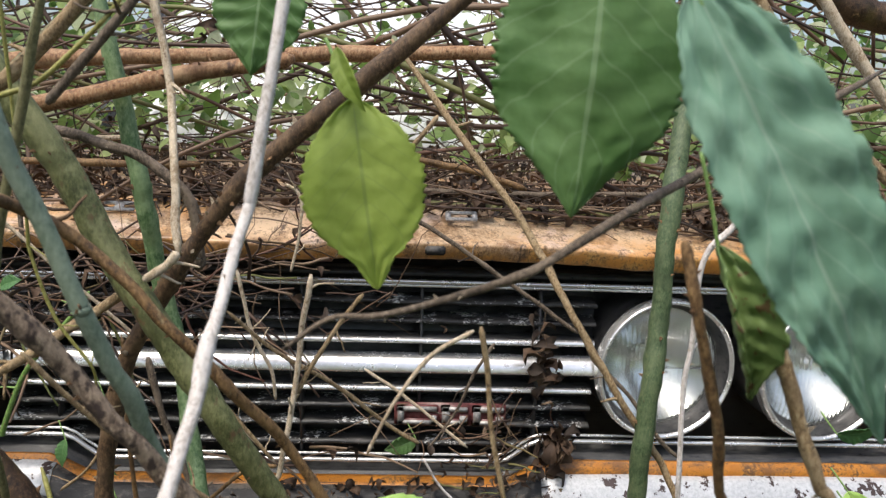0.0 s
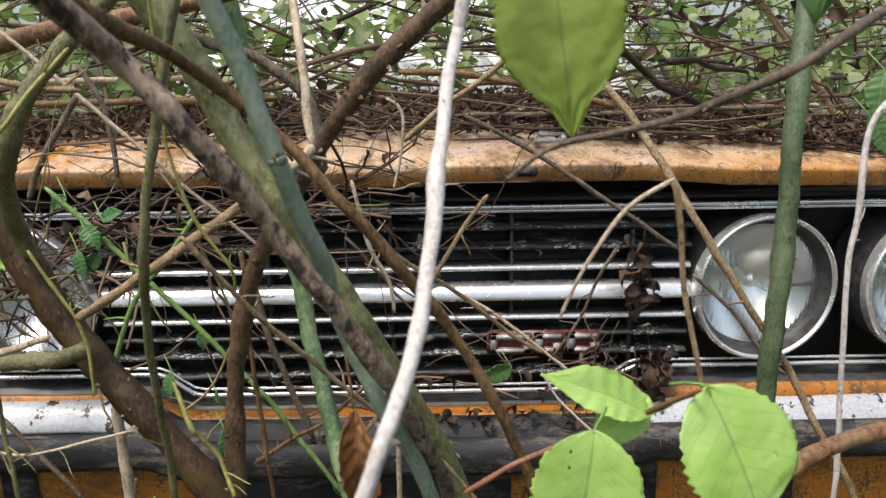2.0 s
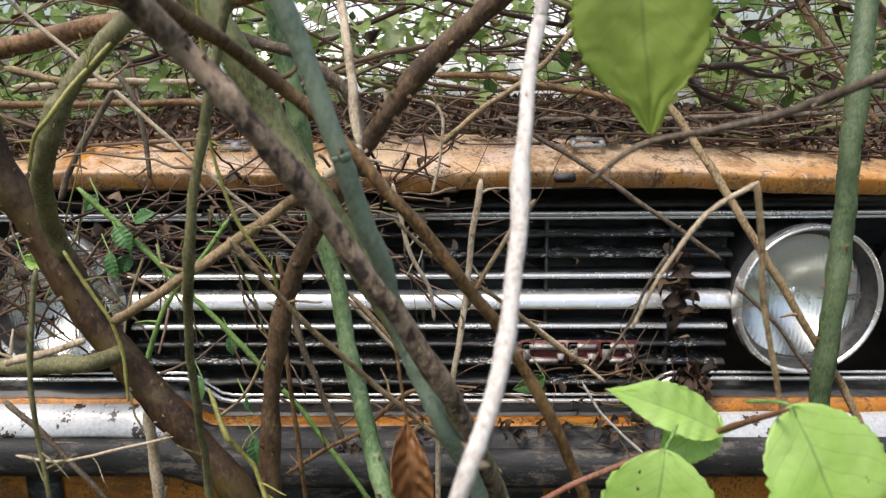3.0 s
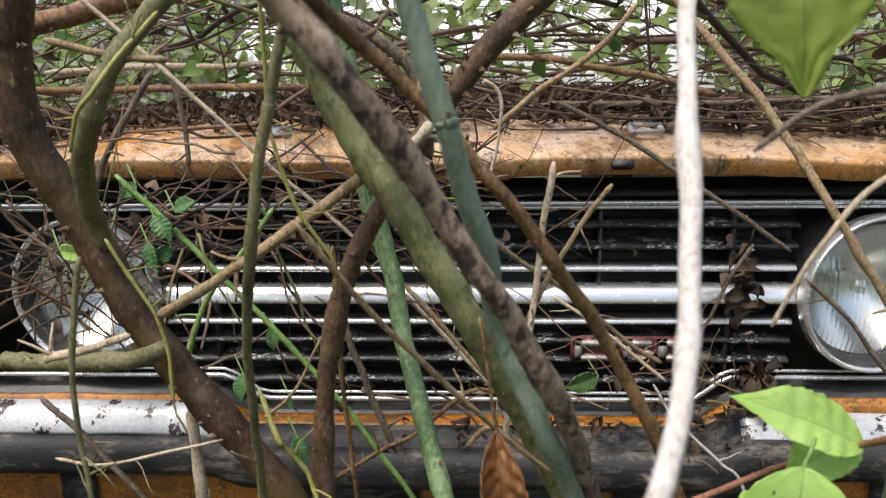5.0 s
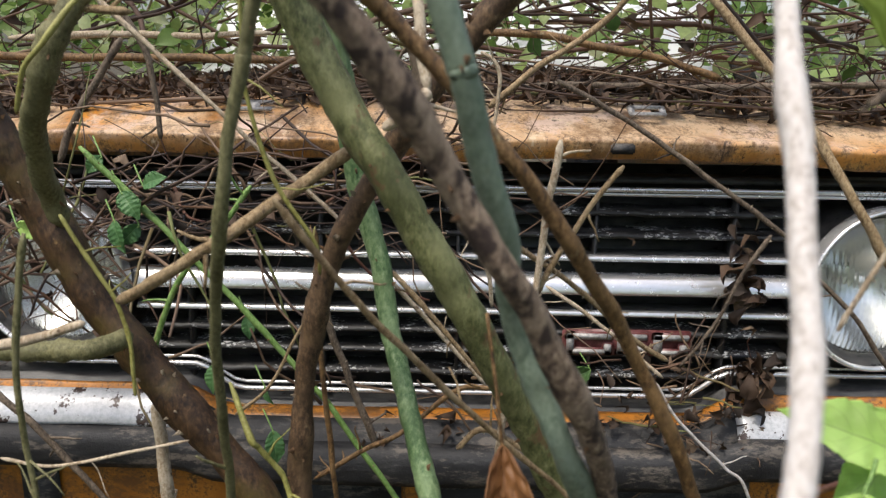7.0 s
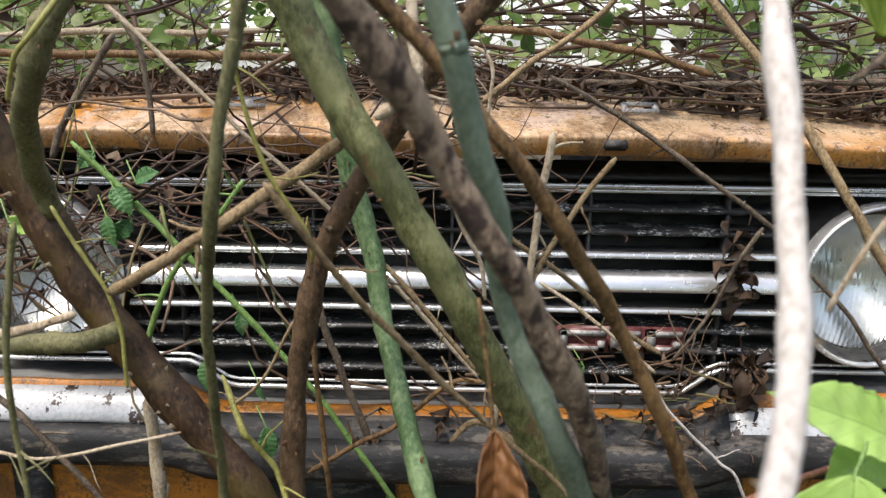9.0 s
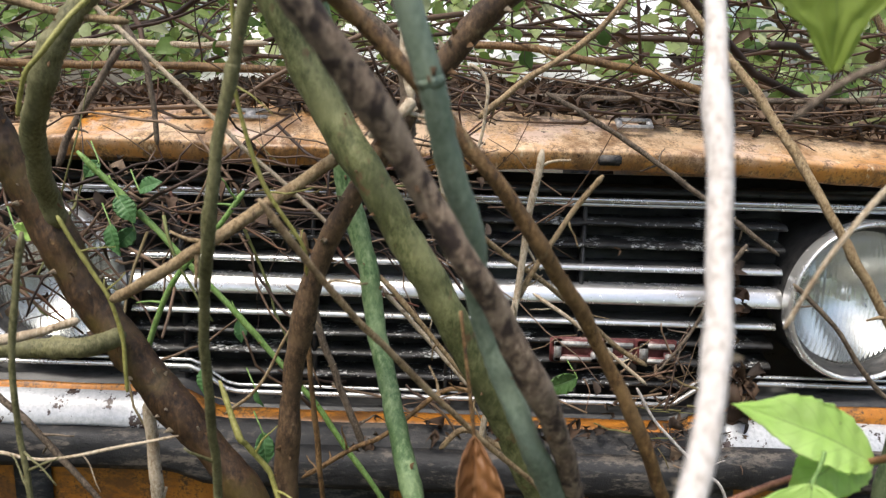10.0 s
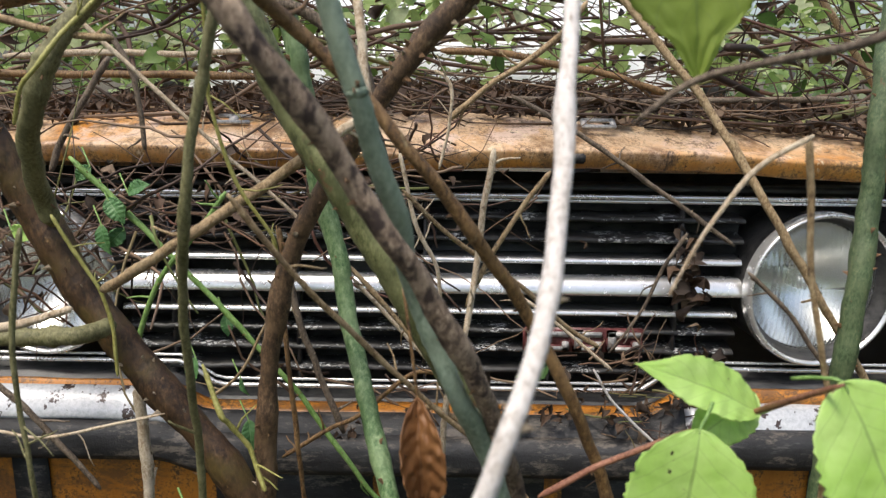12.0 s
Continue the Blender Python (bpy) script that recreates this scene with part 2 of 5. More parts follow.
CHROME, nt, b = material("aged_chrome", 0.16, 0.72)
n1, n2 = noise_tex(nt, 60, 5, 0.7), noise_tex(nt, 500, 3, 0.7)
c = ramp(nt, n1, [(0.35, (0.8, 0.79, 0.77)), (0.6, (0.95, 0.95, 0.94))])
c = mixed(nt, ramp(nt, math_node(nt, "MULTIPLY", n1, n2), [(0.33, (0, 0, 0)), (0.37, (1, 1, 1))]), c, (0.16, 0.11, 0.08))
nt.links.new(c, b.inputs["Base Color"])
nt.links.new(ramp(nt, n1, [(0.3, (0.12, 0.12, 0.12)), (0.7, (0.34, 0.34, 0.34))]), b.inputs["Roughness"])
bumped(nt, b, n2, 0.12, 0.0006)

# the sky mirrored in the chrome is painted as a whitish base; dark flakes
BUMPER, nt, b = material("flaking_bumper_sky_white", 0.25, 0.1)
n1, n2 = noise_tex(nt, 44, 5, 0.7), noise_tex(nt, 260, 4, 0.7)
c = ramp(nt, n2, [(0.3, (0.42, 0.44, 0.46)), (0.6, (0.61, 0.62, 0.64))])
c = mixed(nt, ramp(nt, n1, [(0.57, (0, 0, 0)), (0.59, (1, 1, 1))]), c, (0.07, 0.05, 0.045))
nt.links.new(c, b.inputs["Base Color"])
bumped(nt, b, n1, 0.3, 0.002)

BLACK, nt, b = material("black_grille_plastic", 0.32)
n1 = noise_tex(nt, 120, 5, 0.7, (0.4, 1, 1))
nt.links.new(ramp(nt, n1, [(0.4, (0.026, 0.026, 0.027)), (0.72, (0.08, 0.077, 0.073))]), b.inputs["Base Color"])
nt.links.new(ramp(nt, n1, [(0.3, (0.22, 0.22, 0.22)), (0.7, (0.6, 0.6, 0.6))]), b.inputs["Roughness"])
bumped(nt, b, noise_tex(nt, 700, 3, 0.7), 0.25, 0.0006)

# besides dust, white glints and reflective lines are painted into the black
SLAT, nt, b = material("dusty_slat_painted_glints", 0.3)
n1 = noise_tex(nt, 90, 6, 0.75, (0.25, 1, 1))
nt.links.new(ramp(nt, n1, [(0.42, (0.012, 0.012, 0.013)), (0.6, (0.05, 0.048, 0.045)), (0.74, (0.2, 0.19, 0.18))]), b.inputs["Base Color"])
glint = math_node(nt, "MULTIPLY", noise_tex(nt, 380, 3, 0.6, (0.6, 1, 1)), noise_tex(nt, 26, 3, 0.6))
nt.links.new(mixed(nt, ramp(nt, glint, [(0.31, (0, 0, 0)), (0.36, (1, 1, 1))]), b.inputs["Base Color"].links[0].from_socket, (0.6, 0.6, 0.58)), b.inputs["Base Color"])
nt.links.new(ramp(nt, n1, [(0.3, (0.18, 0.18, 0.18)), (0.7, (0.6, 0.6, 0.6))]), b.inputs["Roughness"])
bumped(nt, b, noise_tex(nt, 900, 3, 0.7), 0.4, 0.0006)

RUBBER, nt, b = material("dull_black_rubber", 0.6)
n1 = noise_tex(nt, 70, 5, 0.7, (0.3, 1, 1))
nt.links.new(ramp(nt, n1, [(0.35, (0.01, 0.01, 0.011)), (0.6, (0.028, 0.028, 0.03)), (0.72, (0.11, 0.105, 0.1))]), b.inputs["Base Color"])
dust = ramp(nt, noise_tex(nt, 38, 7, 0.8, (0.5, 1, 1.4)), [(0.52, (0, 0, 0)), (0.6, (0.9, 0.9, 0.9))])
nt.links.new(mixed(nt, dust, b.inputs["Base Color"].links[0].from_socket, (0.14, 0.12, 0.1)), b.inputs["Base Color"])
bumped(nt, b, math_node(nt, "ADD", n1, noise_tex(nt, 240, 4, 0.7)), 0.6, 0.0014)

GLASS, nt, b = material("fluted_lamp_glass", 0.05)
b.inputs["Transmission Weight"].default_value, b.inputs["IOR"].default_value = 0.96, 1.45
b.inputs["Base Color"].default_value = (0.93, 0.95, 0.93, 1)
wv, tc = nt.nodes.new("ShaderNodeTexWave"), nt.nodes.new("ShaderNodeTexCoord")
wv.bands_direction = "X"
wv.inputs["Scale"].default_value, wv.inputs["Distortion"].default_value = 58, 0.0
nt.links.new(tc.outputs["Object"], wv.inputs["Vector"])
bumped(nt, b, wv.outputs[1], 0.24, 0.0012)
nt.links.new(ramp(nt, noise_tex(nt, 60, 4, 0.6), [(0.4, (0.04, 0.04, 0.04)), (0.75, (0.14, 0.14, 0.14))]), b.inputs["Roughness"])

BOWL, nt, b = material("lamp_reflector", 0.2, 1.0)
nt.links.new(ramp(nt, noise_tex(nt, 40, 4, 0.6), [(0.35, (0.85, 0.86, 0.85)), (0.6, (0.97, 0.98, 0.97))]), b.inputs["Base Color"])

# bright sky on the glass is painted in as near-white with grey-green patches
PANE, nt, b = material("sky_painted_windscreen_glass", 0.3)
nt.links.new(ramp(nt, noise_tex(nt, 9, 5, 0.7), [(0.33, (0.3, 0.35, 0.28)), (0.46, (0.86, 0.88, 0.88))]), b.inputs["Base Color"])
b.inputs["Specular IOR Level"].default_value = 0.8

RED, nt, b = material("faded_red_enamel", 0.4)
nt.links.new(ramp(nt, noise_tex(nt, 200, 4, 0.6), [(0.35, (0.1, 0.026, 0.025)), (0.65, (0.22, 0.075, 0.072))]), b.inputs["Base Color"])
GREY, nt, b = material("grey_badge_metal", 0.5, 0.2)
nt.links.new(ramp(nt, noise_tex(nt, 300, 4, 0.6), [(0.35, (0.26, 0.25, 0.24)), (0.65, (0.52, 0.51, 0.49))]), b.inputs["Base Color"])
SOIL, nt, b = material("leaf_mould_ground", 0.9)
nt.links.new(ramp(nt, noise_tex(nt, 14, 8, 0.75), [(0.3, (0.03, 0.02, 0.013)), (0.5, (0.075, 0.055, 0.03)), (0.7, (0.09, 0.11, 0.035))]), b.inputs["Base Color"])
bumped(nt, b, noise_tex(nt, 25, 8, 0.75), 0.8, 0.03)


# ---- builders ----
def part(name, bm, mat, parent=None, label="", smooth=True):
    me = bpy.data.meshes.new(name)
    bmesh.ops.recalc_face_normals(bm, faces=bm.faces)
    bm.to_mesh(me)
    bm.free()
    me.materials.append(mat)
    if smooth:
        me.polygons.foreach_set("use_smooth", [True] * len(me.polygons))
    ob = new(name, me)
    if parent:
        ob.parent = parent
    return tagged(ob, label)


def sheet(rows):
    """A bmesh skin over rows of points of equal length."""
    bm = bmesh.new()
    vs = [[bm.verts.new(p) for p in row] for row in rows]
    for a, c in zip(vs[:-1], vs[1:]):
        for i in range(len(a) - 1):
            bm.faces.new((a[i], a[i + 1], c[i + 1], c[i]))
    return bm


def thick(ob, t):
    m = ob.modifiers.new("thickness", "SOLIDIFY")
    m.thickness, m.offset = t, 0
    return ob


def bar_mesh(x0, x1, y0, y1, z0, z1, r=0.0012):
    bm = bmesh.new()
    bmesh.ops.create_cube(bm, size=1)
    for v in bm.verts:
        v.co = ((x0 + x1) / 2 + v.co.x * (x1 - x0), (y0 + y1) / 2 + v.co.y * (y1 - y0), (z0 + z1) / 2 + v.co.z * (z1 - z0))
    bmesh.ops.bevel(bm, geom=bm.edges, offset=r, segments=2, affect="EDGES")
    return bm


def spline(points, steps=6):
    """Points of a smooth line through the given ones."""
    p = [Vector(q) for q in points]
    p = [2 * p[0] - p[1], *p, 2 * p[-1] - p[-2]]
    out = []
    for a, b_, c_, d in zip(p, p[1:], p[2:], p[3:]):
        for k in range(steps):
            t = k / steps
            out.append(0.5 * (2 * b_ + (c_ - a) * t + (2 * a - 5 * b_ + 4 * c_ - d) * t * t + (3 * b_ - a - 3 * c_ + d) * t ** 3))
    return out + [p[-2]]


def tube(line, radius, sides=10, rough=0.0, rng=None, cap=True):
    """A bmesh tube along a line; radius is a number or a function of 0 to 1."""
    bm = bmesh.new()
    rings, n, up = [], len(line), Vector((0.3, 1, 0.2)).normalized()
    for i, q in enumerate(line):
        ahead = (line[min(i + 1, n - 1)] - line[max(i - 1, 0)]).normalized()
        u = (up - ahead * up.dot(ahead)).normalized()
        w, up = ahead.cross(u), u
        r = radius(i / (n - 1)) if callable(radius) else radius
        ring = []
        for k in range(sides):
            a = 2 * math.pi * k / sides
            rr = r * (1 + (rng.uniform(-rough, rough) if rng else 0))
            ring.append(bm.verts.new(q + (u * math.cos(a) + w * math.sin(a)) * rr))
        rings.append(ring)
    for a, c_ in zip(rings[:-1], rings[1:]):
        for k in range(sides):
            bm.faces.new((a[k], a[(k + 1) % sides], c_[(k + 1) % sides], c_[k]))
    if cap:
        bm.faces.new(rings[0])
        bm.faces.new(rings[-1])
    return bm


THORN = bpy.data.meshes.new("thorn")
THORN.from_pydata([(0.5, 0, -0.1), (0.2, 0.2, -0.1), (-0.35, 0.17, -0.1), (-0.5, 0, -0.1), (-0.35, -0.17, -0.1), (0.2, -0.2, -0.1), (-0.42, 0, 1.15)], [], [(k, (k + 1) % 6, 6) for k in range(6)] + [(5, 4, 3, 2, 1, 0)])
THORN.materials.append(BARK["rust"])
DRY_THORN = THORN.copy()
DRY_THORN.materials[0] = BARK["straw"]


def stem(name, points, r, kind, label, thorns=0, taper=0.85, seed=1, category="plant stem"):
    """One cane or twig: a slightly knotty tube; its thorns are parts."""
    rng = random.Random(seed)
    line = spline(points, 8)
    n = len(line)
    woody = kind in ("bark", "darkbrown")
    nodes = [rng.random() for _ in range(max(2, n // (7 if woody else 14)))]

    def radius(t):
        knots = sum(0.13 * math.exp(-((t - k) * n * 0.4) ** 2) for k in nodes)
        return r * (1 + (taper - 1) * t) * (1 + knots) * min(1, 0.45 + (1 - t) * 22, 0.45 + t * 22) * (1 + (0.13 if woody else 0.05) * noise.noise(Vector((t * (22 if woody else 14), seed, 0))))

    line = [q + Vector((noise.noise(q * 45 + Vector((seed, 0, 0))), noise.noise(q * 45 + Vector((0, seed, 9))), noise.noise(q * 45 + Vector((5, 0, seed))))) * min(r * 0.45, 0.0014) for q in line]
    cane = tagged(part(name, tube(line, radius, 12, 0.06, rng), BARK[kind]), label, category, "stems of the thicket")
    for _ in range(thorns):
        i = rng.randrange(1, n - 1)
        ahead = (line[i + 1] - line[i - 1]).normalized()
        side = Vector((rng.uniform(-1, 1), rng.uniform(-1, 0.4), rng.uniform(-1, 1)))
        side = (side - ahead * side.dot(ahead)).normalized()
        size = rng.uniform(0.0016, 0.0032) * min(1.15, 0.45 + r / 0.007) * (1.4 if kind in ("deep", "bark", "darkbrown", "streaked") else 1)
        thorn = new("thorn", DRY_THORN if kind in ("pale", "straw", "tan", "greybrown") or kind in ("bark", "darkbrown") and rng.random() < 0.6 else THORN)
        thorn.parent = cane
        m = Matrix((ahead, side.cross(ahead), side)).transposed().to_4x4()
        thorn.matrix_basis = Matrix.Translation(line[i] + side * radius(i / (n - 1)) * 0.92) @ m @ Matrix.Diagonal((size, size, size, 1))
    if r < 0.0042 and sum(q.y for q in line) / n > -0.5:
        for _ in range(3 if n > 30 else 2):
            i = rng.randrange(2, n - 2)
            ahead = (line[i + 1] - line[i - 1]).normalized()
            side = Vector((rng.uniform(-1, 1), rng.uniform(-0.3, 0.5), rng.uniform(-1, 1)))
            side = (side - ahead * side.dot(ahead)).normalized()
            way, q, spur = (ahead * rng.choice((-0.7, 0.7)) + side).normalized(), line[i].copy(), []
            for k in range(6):
                spur.append(q.copy())
                way = (way + Vector((rng.gauss(0, 0.16), rng.gauss(0, 0.1), rng.gauss(0, 0.16)))).normalized()
                q += way * rng.uniform(0.25, 1.0) * 0.006
            part("spur", tube(spur, lambda t: r * (0.5 - 0.28 * t), 6), BARK[kind], cane)
    return cane


def leaf(name, base, tip, width, kind, label, facing=(0, -1, 0.15), fold=0.15, droop=0.08, teeth=14, shape=0.8, ripple=0.03, twist=0.0, seed=1, stalk=None, curl=0.0, jag=0.08, crinkle=0.02, drip=False):
    """A toothed leaf blade with a folded midrib, rippled between its veins; its stalk is a part."""
    rng = random.Random(seed)
    base, tip = Vector(base), Vector(tip)
    a = tip - base
    L = a.length
    a.normalize()
    nrm = Vector(facing)
    nrm = (nrm - a * nrm.dot(a)).normalized()
    side = a.cross(nrm)
    rows, half = max(56, teeth * 4), 10
    bm = bmesh.new()
    layer = bm.loops.layers.uv.new("uv")
    vs, uvs = [], {}
    bites = [rng.uniform(0.4, 1.5) for _ in range(2 * teeth + 4)]
    for i in range(rows + 1):
        v = i / rows
        w = 0.5 * width * (math.sin(math.pi * min(1, v ** shape)) ** 0.75) * (1 - 0.5 * max(0, (v - 0.7) / 0.3))
        if drip:
            w = 0.5 * width * max(math.sin(math.pi * min(1, (v / 0.86) ** shape)) ** (0.8 if v < 0.36 else 0.45), 0.3 * (1 - v) ** 0.7 / 0.14 ** 0.7 if v > 0.6 else 0)
        w *= 1 + 0.07 * noise.noise(Vector((v * 4, seed * 3.1, 0)))
        tw = twist * v
        s2, n2 = side * math.cos(tw) + nrm * math.sin(tw), nrm * math.cos(tw) - side * math.sin(tw)
        row = []
        for k in range(-half, half + 1):
            u = k / half
            spin = v * teeth + (0.37 if k > 0 else 0)
            tooth = 1 - jag * bites[int(spin) + (teeth if k > 0 else 0)] * (spin % 1.0)
            e = u * w * (tooth if abs(k) == half else 1) * (1 + 0.06 * (1 if k > 0 else -1) * noise.noise(Vector((v * 3, seed, 4))))
            up = fold * abs(u) * w + curl * abs(u) ** 2 * w + droop * L * math.sin(math.pi * v) + ripple * w * math.sin(2 * math.pi * (v * 7 - 0.5 * abs(u))) * min(1, abs(u) * 2)
            up += 0.05 * width * noise.noise(Vector((u * 1.2 + seed, v * 2.5, seed))) + crinkle * width * (noise.noise(Vector((u * 4 + seed, v * 8 + abs(u) * 3, seed))) + 0.5 * noise.noise(Vector((u * 10, v * 19 - abs(u) * 6, seed + 3))))
            vert = bm.verts.new(base + a * (v * L) + s2 * (e * (1 - 0.35 * curl * abs(u))) + n2 * up)
            uvs[vert] = (u * 0.5 + 0.5, v)
            row.append(vert)
        vs.append(row)
    for r0, r1 in zip(vs[:-1], vs[1:]):
        for k in range(2 * half):
            f = bm.faces.new((r0[k], r0[k + 1], r1[k + 1], r1[k]))
            for lp in f.loops:
                lp[layer].uv = uvs[lp.vert]
    top = tagged(new(name), label, "leaf", "leaves of the thicket")
    top.location = base
    blade = part("blade", bm, LEAF[kind], top)
    blade.location = -base
    thick(blade, 0.0004)
    if stalk:
        line = spline([Vector(q) - base for q in stalk] + [Vector((0, 0, 0)), a * L * 0.12], 5)
        part("stalk", tube(line, 0.0007, 7), BARK["brown" if kind == "dry" else "green"], top)
    return top


# ---- ground ----
rows = []
for j in range(41):
    yy = -60 + 3 * j
    rows.append([((i - 20) * 3.0, yy, 0.02 * noise.noise(Vector((i * 0.9, j * 0.9, 0)))) for i in range(41)])
ground = part("ground", sheet(rows), SOIL)
for v in ground.data.vertices:
    if abs(v.co.x) > 59 or abs(v.co.y) > 59:
        v.co.x *= 20
        v.co.y *= 20
tagged(ground, "dark leaf mould and weedy soil under the thicket", "ground", kind="structure")

# ---- the car ----
car = tagged(new("car"), "abandoned orange saloon car front with twin round headlamps, overgrown by brambles", "car")
car.location = (0, 0.6, 0)
TO_CAR = Matrix.Translation((0, -0.6, 0))


def car_part(name, bm, mat, parent=None, label="", smooth=True):
    ob = part(name, bm, mat, parent or car, label, smooth)
    if parent is None:
        ob.location = (0, -0.6, 0)
    return ob


def dip(x):
    """How far the lower edge of the front sinks between the lamps: 0 at the sides, 1 in the middle."""
    t = min(1, max(0, (0.287 - abs(x)) / 0.05))
    return t * t * (3 - 2 * t)


XS = [i * 0.013 for i in range(-60, 61)]

# bonnet: rolled lip, sloping nose and long flat top
profile = [(0.0, 0.7485), (-0.03, 0.7478), (-0.0405, 0.7475), (-0.0425, 0.7495), (-0.046, 0.7625), (-0.0462, 0.764), (-0.0455, 0.7655), (-0.0435, 0.7668), (-0.02, 0.7785), (0.0, 0.788), (0.018, 0.7945), (0.04, 0.800), (0.08, 0.802), (0.2, 0.804), (0.45, 0.808), (0.75, 0.812), (1.02, 0.815)]
rows = []
for y, z in profile:
    row = []
    for i in range(-50, 51):
        x = i * 0.0135
        dent = 0.003 * noise.noise(Vector((x * 7, y * 9, 3))) + 0.0012 * noise.noise(Vector((x * 40, y * 30, 8)))
        drop = 0.07 * x * x + 0.004 * math.sin(x * 5)
        if z < 0.767:
            drop = 0.045 * max(0, x - 0.27) - 0.0015 - 0.0018 * math.cos(13 * (x - 0.16))
        row.append((x, y + dent + 0.06 * x * x, z - drop + dent))
    rows.append(row)
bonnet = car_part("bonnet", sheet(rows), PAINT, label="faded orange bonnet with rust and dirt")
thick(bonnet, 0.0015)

# side wings and body behind
for s in (-1, 1):
    rows = []
    for y in (-0.03, 0.0, 0.1, 0.3, 0.6, 1.0, 1.6, 2.4, 3.2):
        rise = 0.015 * min(1, max(0, y))
        rows.append([(s * (0.678 + 0.1 * a), y + 0.05 * a * a, 0.75 + rise - 0.02 * a - 0.32 * max(0, a - 0.75) * 4) for a in (0, 0.25, 0.5, 0.75, 0.9, 1.0, 1.15, 1.3)])
    thick(car_part("wing", sheet(rows), PAINT, label="orange painted side wing"), 0.0015)
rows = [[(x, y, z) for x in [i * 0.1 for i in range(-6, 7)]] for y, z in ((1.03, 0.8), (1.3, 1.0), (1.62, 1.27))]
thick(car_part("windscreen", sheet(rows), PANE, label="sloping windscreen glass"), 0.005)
rows = [[(x, y, z - 0.03 * x * x) for x in [i * 0.1 for i in range(-6, 7)]] for y, z in ((1.62, 1.28), (1.8, 1.32), (2.3, 1.34), (2.8, 1.3), (3.2, 0.9), (3.9, 0.85), (3.92, 0.4))]
thick(car_part("roof", sheet(rows), PAINT, label="orange painted roof and tail"), 0.002)
for s in (-1, 1):
    line = spline([(s * 0.64, 1.03, 0.8), (s * 0.62, 1.32, 1.04), (s * 0.6, 1.63, 1.28)], 4)
    car_part("pillar", tube(line, 0.022, 8), BLACK)
for s in (-1, 1):
    for y in (0.55, 2.9):
        bm = bmesh.new()
        bmesh.ops.create_cone(bm, cap_ends=True, segments=28, radius1=0.29, radius2=0.29, depth=0.16)
        bmesh.ops.rotate(bm, verts=bm.verts, cent=(0, 0, 0), matrix=Matrix.Rotation(math.pi / 2, 3, "Y"))
        bmesh.ops.bevel(bm, geom=bm.edges, offset=0.025, segments=2, affect="EDGES")
        bmesh.ops.translate(bm, verts=bm.verts, vec=(s * 0.62, y, 0.29))
        car_part("tyre", bm, RUBBER)

# front panel behind the grille and lamps
car_part("front_panel", bar_mesh(-0.77, 0.77, 0.074, 0.085, 0.42, 0.732, 0.002), BLACK, label="black painted panel behind the grille")
car_part("slam_panel", bar_mesh(-0.7, 0.7, -0.002, 0.034, 0.7225, 0.728, 0.001), BLACK)

# grille
grille = car_part("grille", bar_mesh(-0.34, 0.34, 0.026, 0.0335, 0.49, 0.722, 0.001), BLACK, label="black slatted grille with bright trim bars")


def grille_part(name, bm, mat, label=""):
    return part(name, bm, mat, grille, label)


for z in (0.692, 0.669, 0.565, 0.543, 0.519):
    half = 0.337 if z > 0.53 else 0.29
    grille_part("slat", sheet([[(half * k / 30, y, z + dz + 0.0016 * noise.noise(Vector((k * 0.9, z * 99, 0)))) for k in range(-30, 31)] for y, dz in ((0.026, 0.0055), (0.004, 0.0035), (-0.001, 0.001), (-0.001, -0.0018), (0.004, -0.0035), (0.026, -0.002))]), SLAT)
for z in (0.646, 0.5875):
    grille_part("slat", sheet([[(0.337 * k / 14, y, z + dz) for k in range(-14, 15)] for y, dz in ((0.026, 0.004), (0.0, 0.003), (0.0, -0.004), (0.026, -0.003))]), BLACK)
    grille_part("trim_strip", sheet([[(0.336 * k / 10, y, z + dz) for k in range(-10, 11)] for y, dz in ((0.001, 0.0034), (-0.001, 0.003), (-0.0045, -0.001), (-0.0035, -0.0026), (0.001, -0.003))]), CHROME, "thin chrome strip")
grille_part("centre_bar", sheet([[(0.338 * k / 20, y, z) for k in range(-20, 21)] for y, z in ((0.01, 0.6285), (0.0, 0.6268), (-0.0028, 0.6245), (-0.0115, 0.613), (-0.0105, 0.61), (0.01, 0.607))]), CHROME, "wide chrome centre bar")
for x in (-0.283, -0.145, -0.005, 0.133, 0.271):
    grille_part("rib", bar_mesh(x - 0.0018, x + 0.0018, 0.001, 0.026, 0.5, 0.718, 0.0006), BLACK)
# top and lower trim mouldings
for y0, z0, r in ((-0.004, 0.7165, 0.0028), (-0.001, 0.7115, 0.0022)):
    car_part("top_moulding", tube([Vector((x * 0.97, y0, z0)) for x in XS], r, 8), CHROME, label="dull chrome moulding")
for y0, dz, r in ((-0.004, 0.0, 0.0028), (0.0, 0.0062, 0.0018)):
    car_part("lower_moulding", tube([Vector((x * 0.97, y0, 0.5255 + dz - 0.027 * dip(x))) for x in XS], r, 8), CHROME, label="stepped chrome moulding")

# orange apron between the moulding and the bumper
def apron_rows(line):
    return [[(x, max(-0.0236, y - 0.01 * (1 - dip(x))) if -0.02 < y < -0.009 else y, 0.519 + dz - 0.027 * dip(x) + 0.001 * noise.noise(Vector((x * 20, dz * 50, 1)))) for x in XS] for y, dz in line]


# the strip's black stands for the shade between moulding and apron
thick(car_part("recess", sheet(apron_rows(((0.03, 0.0), (0.014, -0.0005), (0.01, -0.008), (-0.012, -0.0098)))), BLACK, label="recess under the moulding, black for its shade"), 0.001)
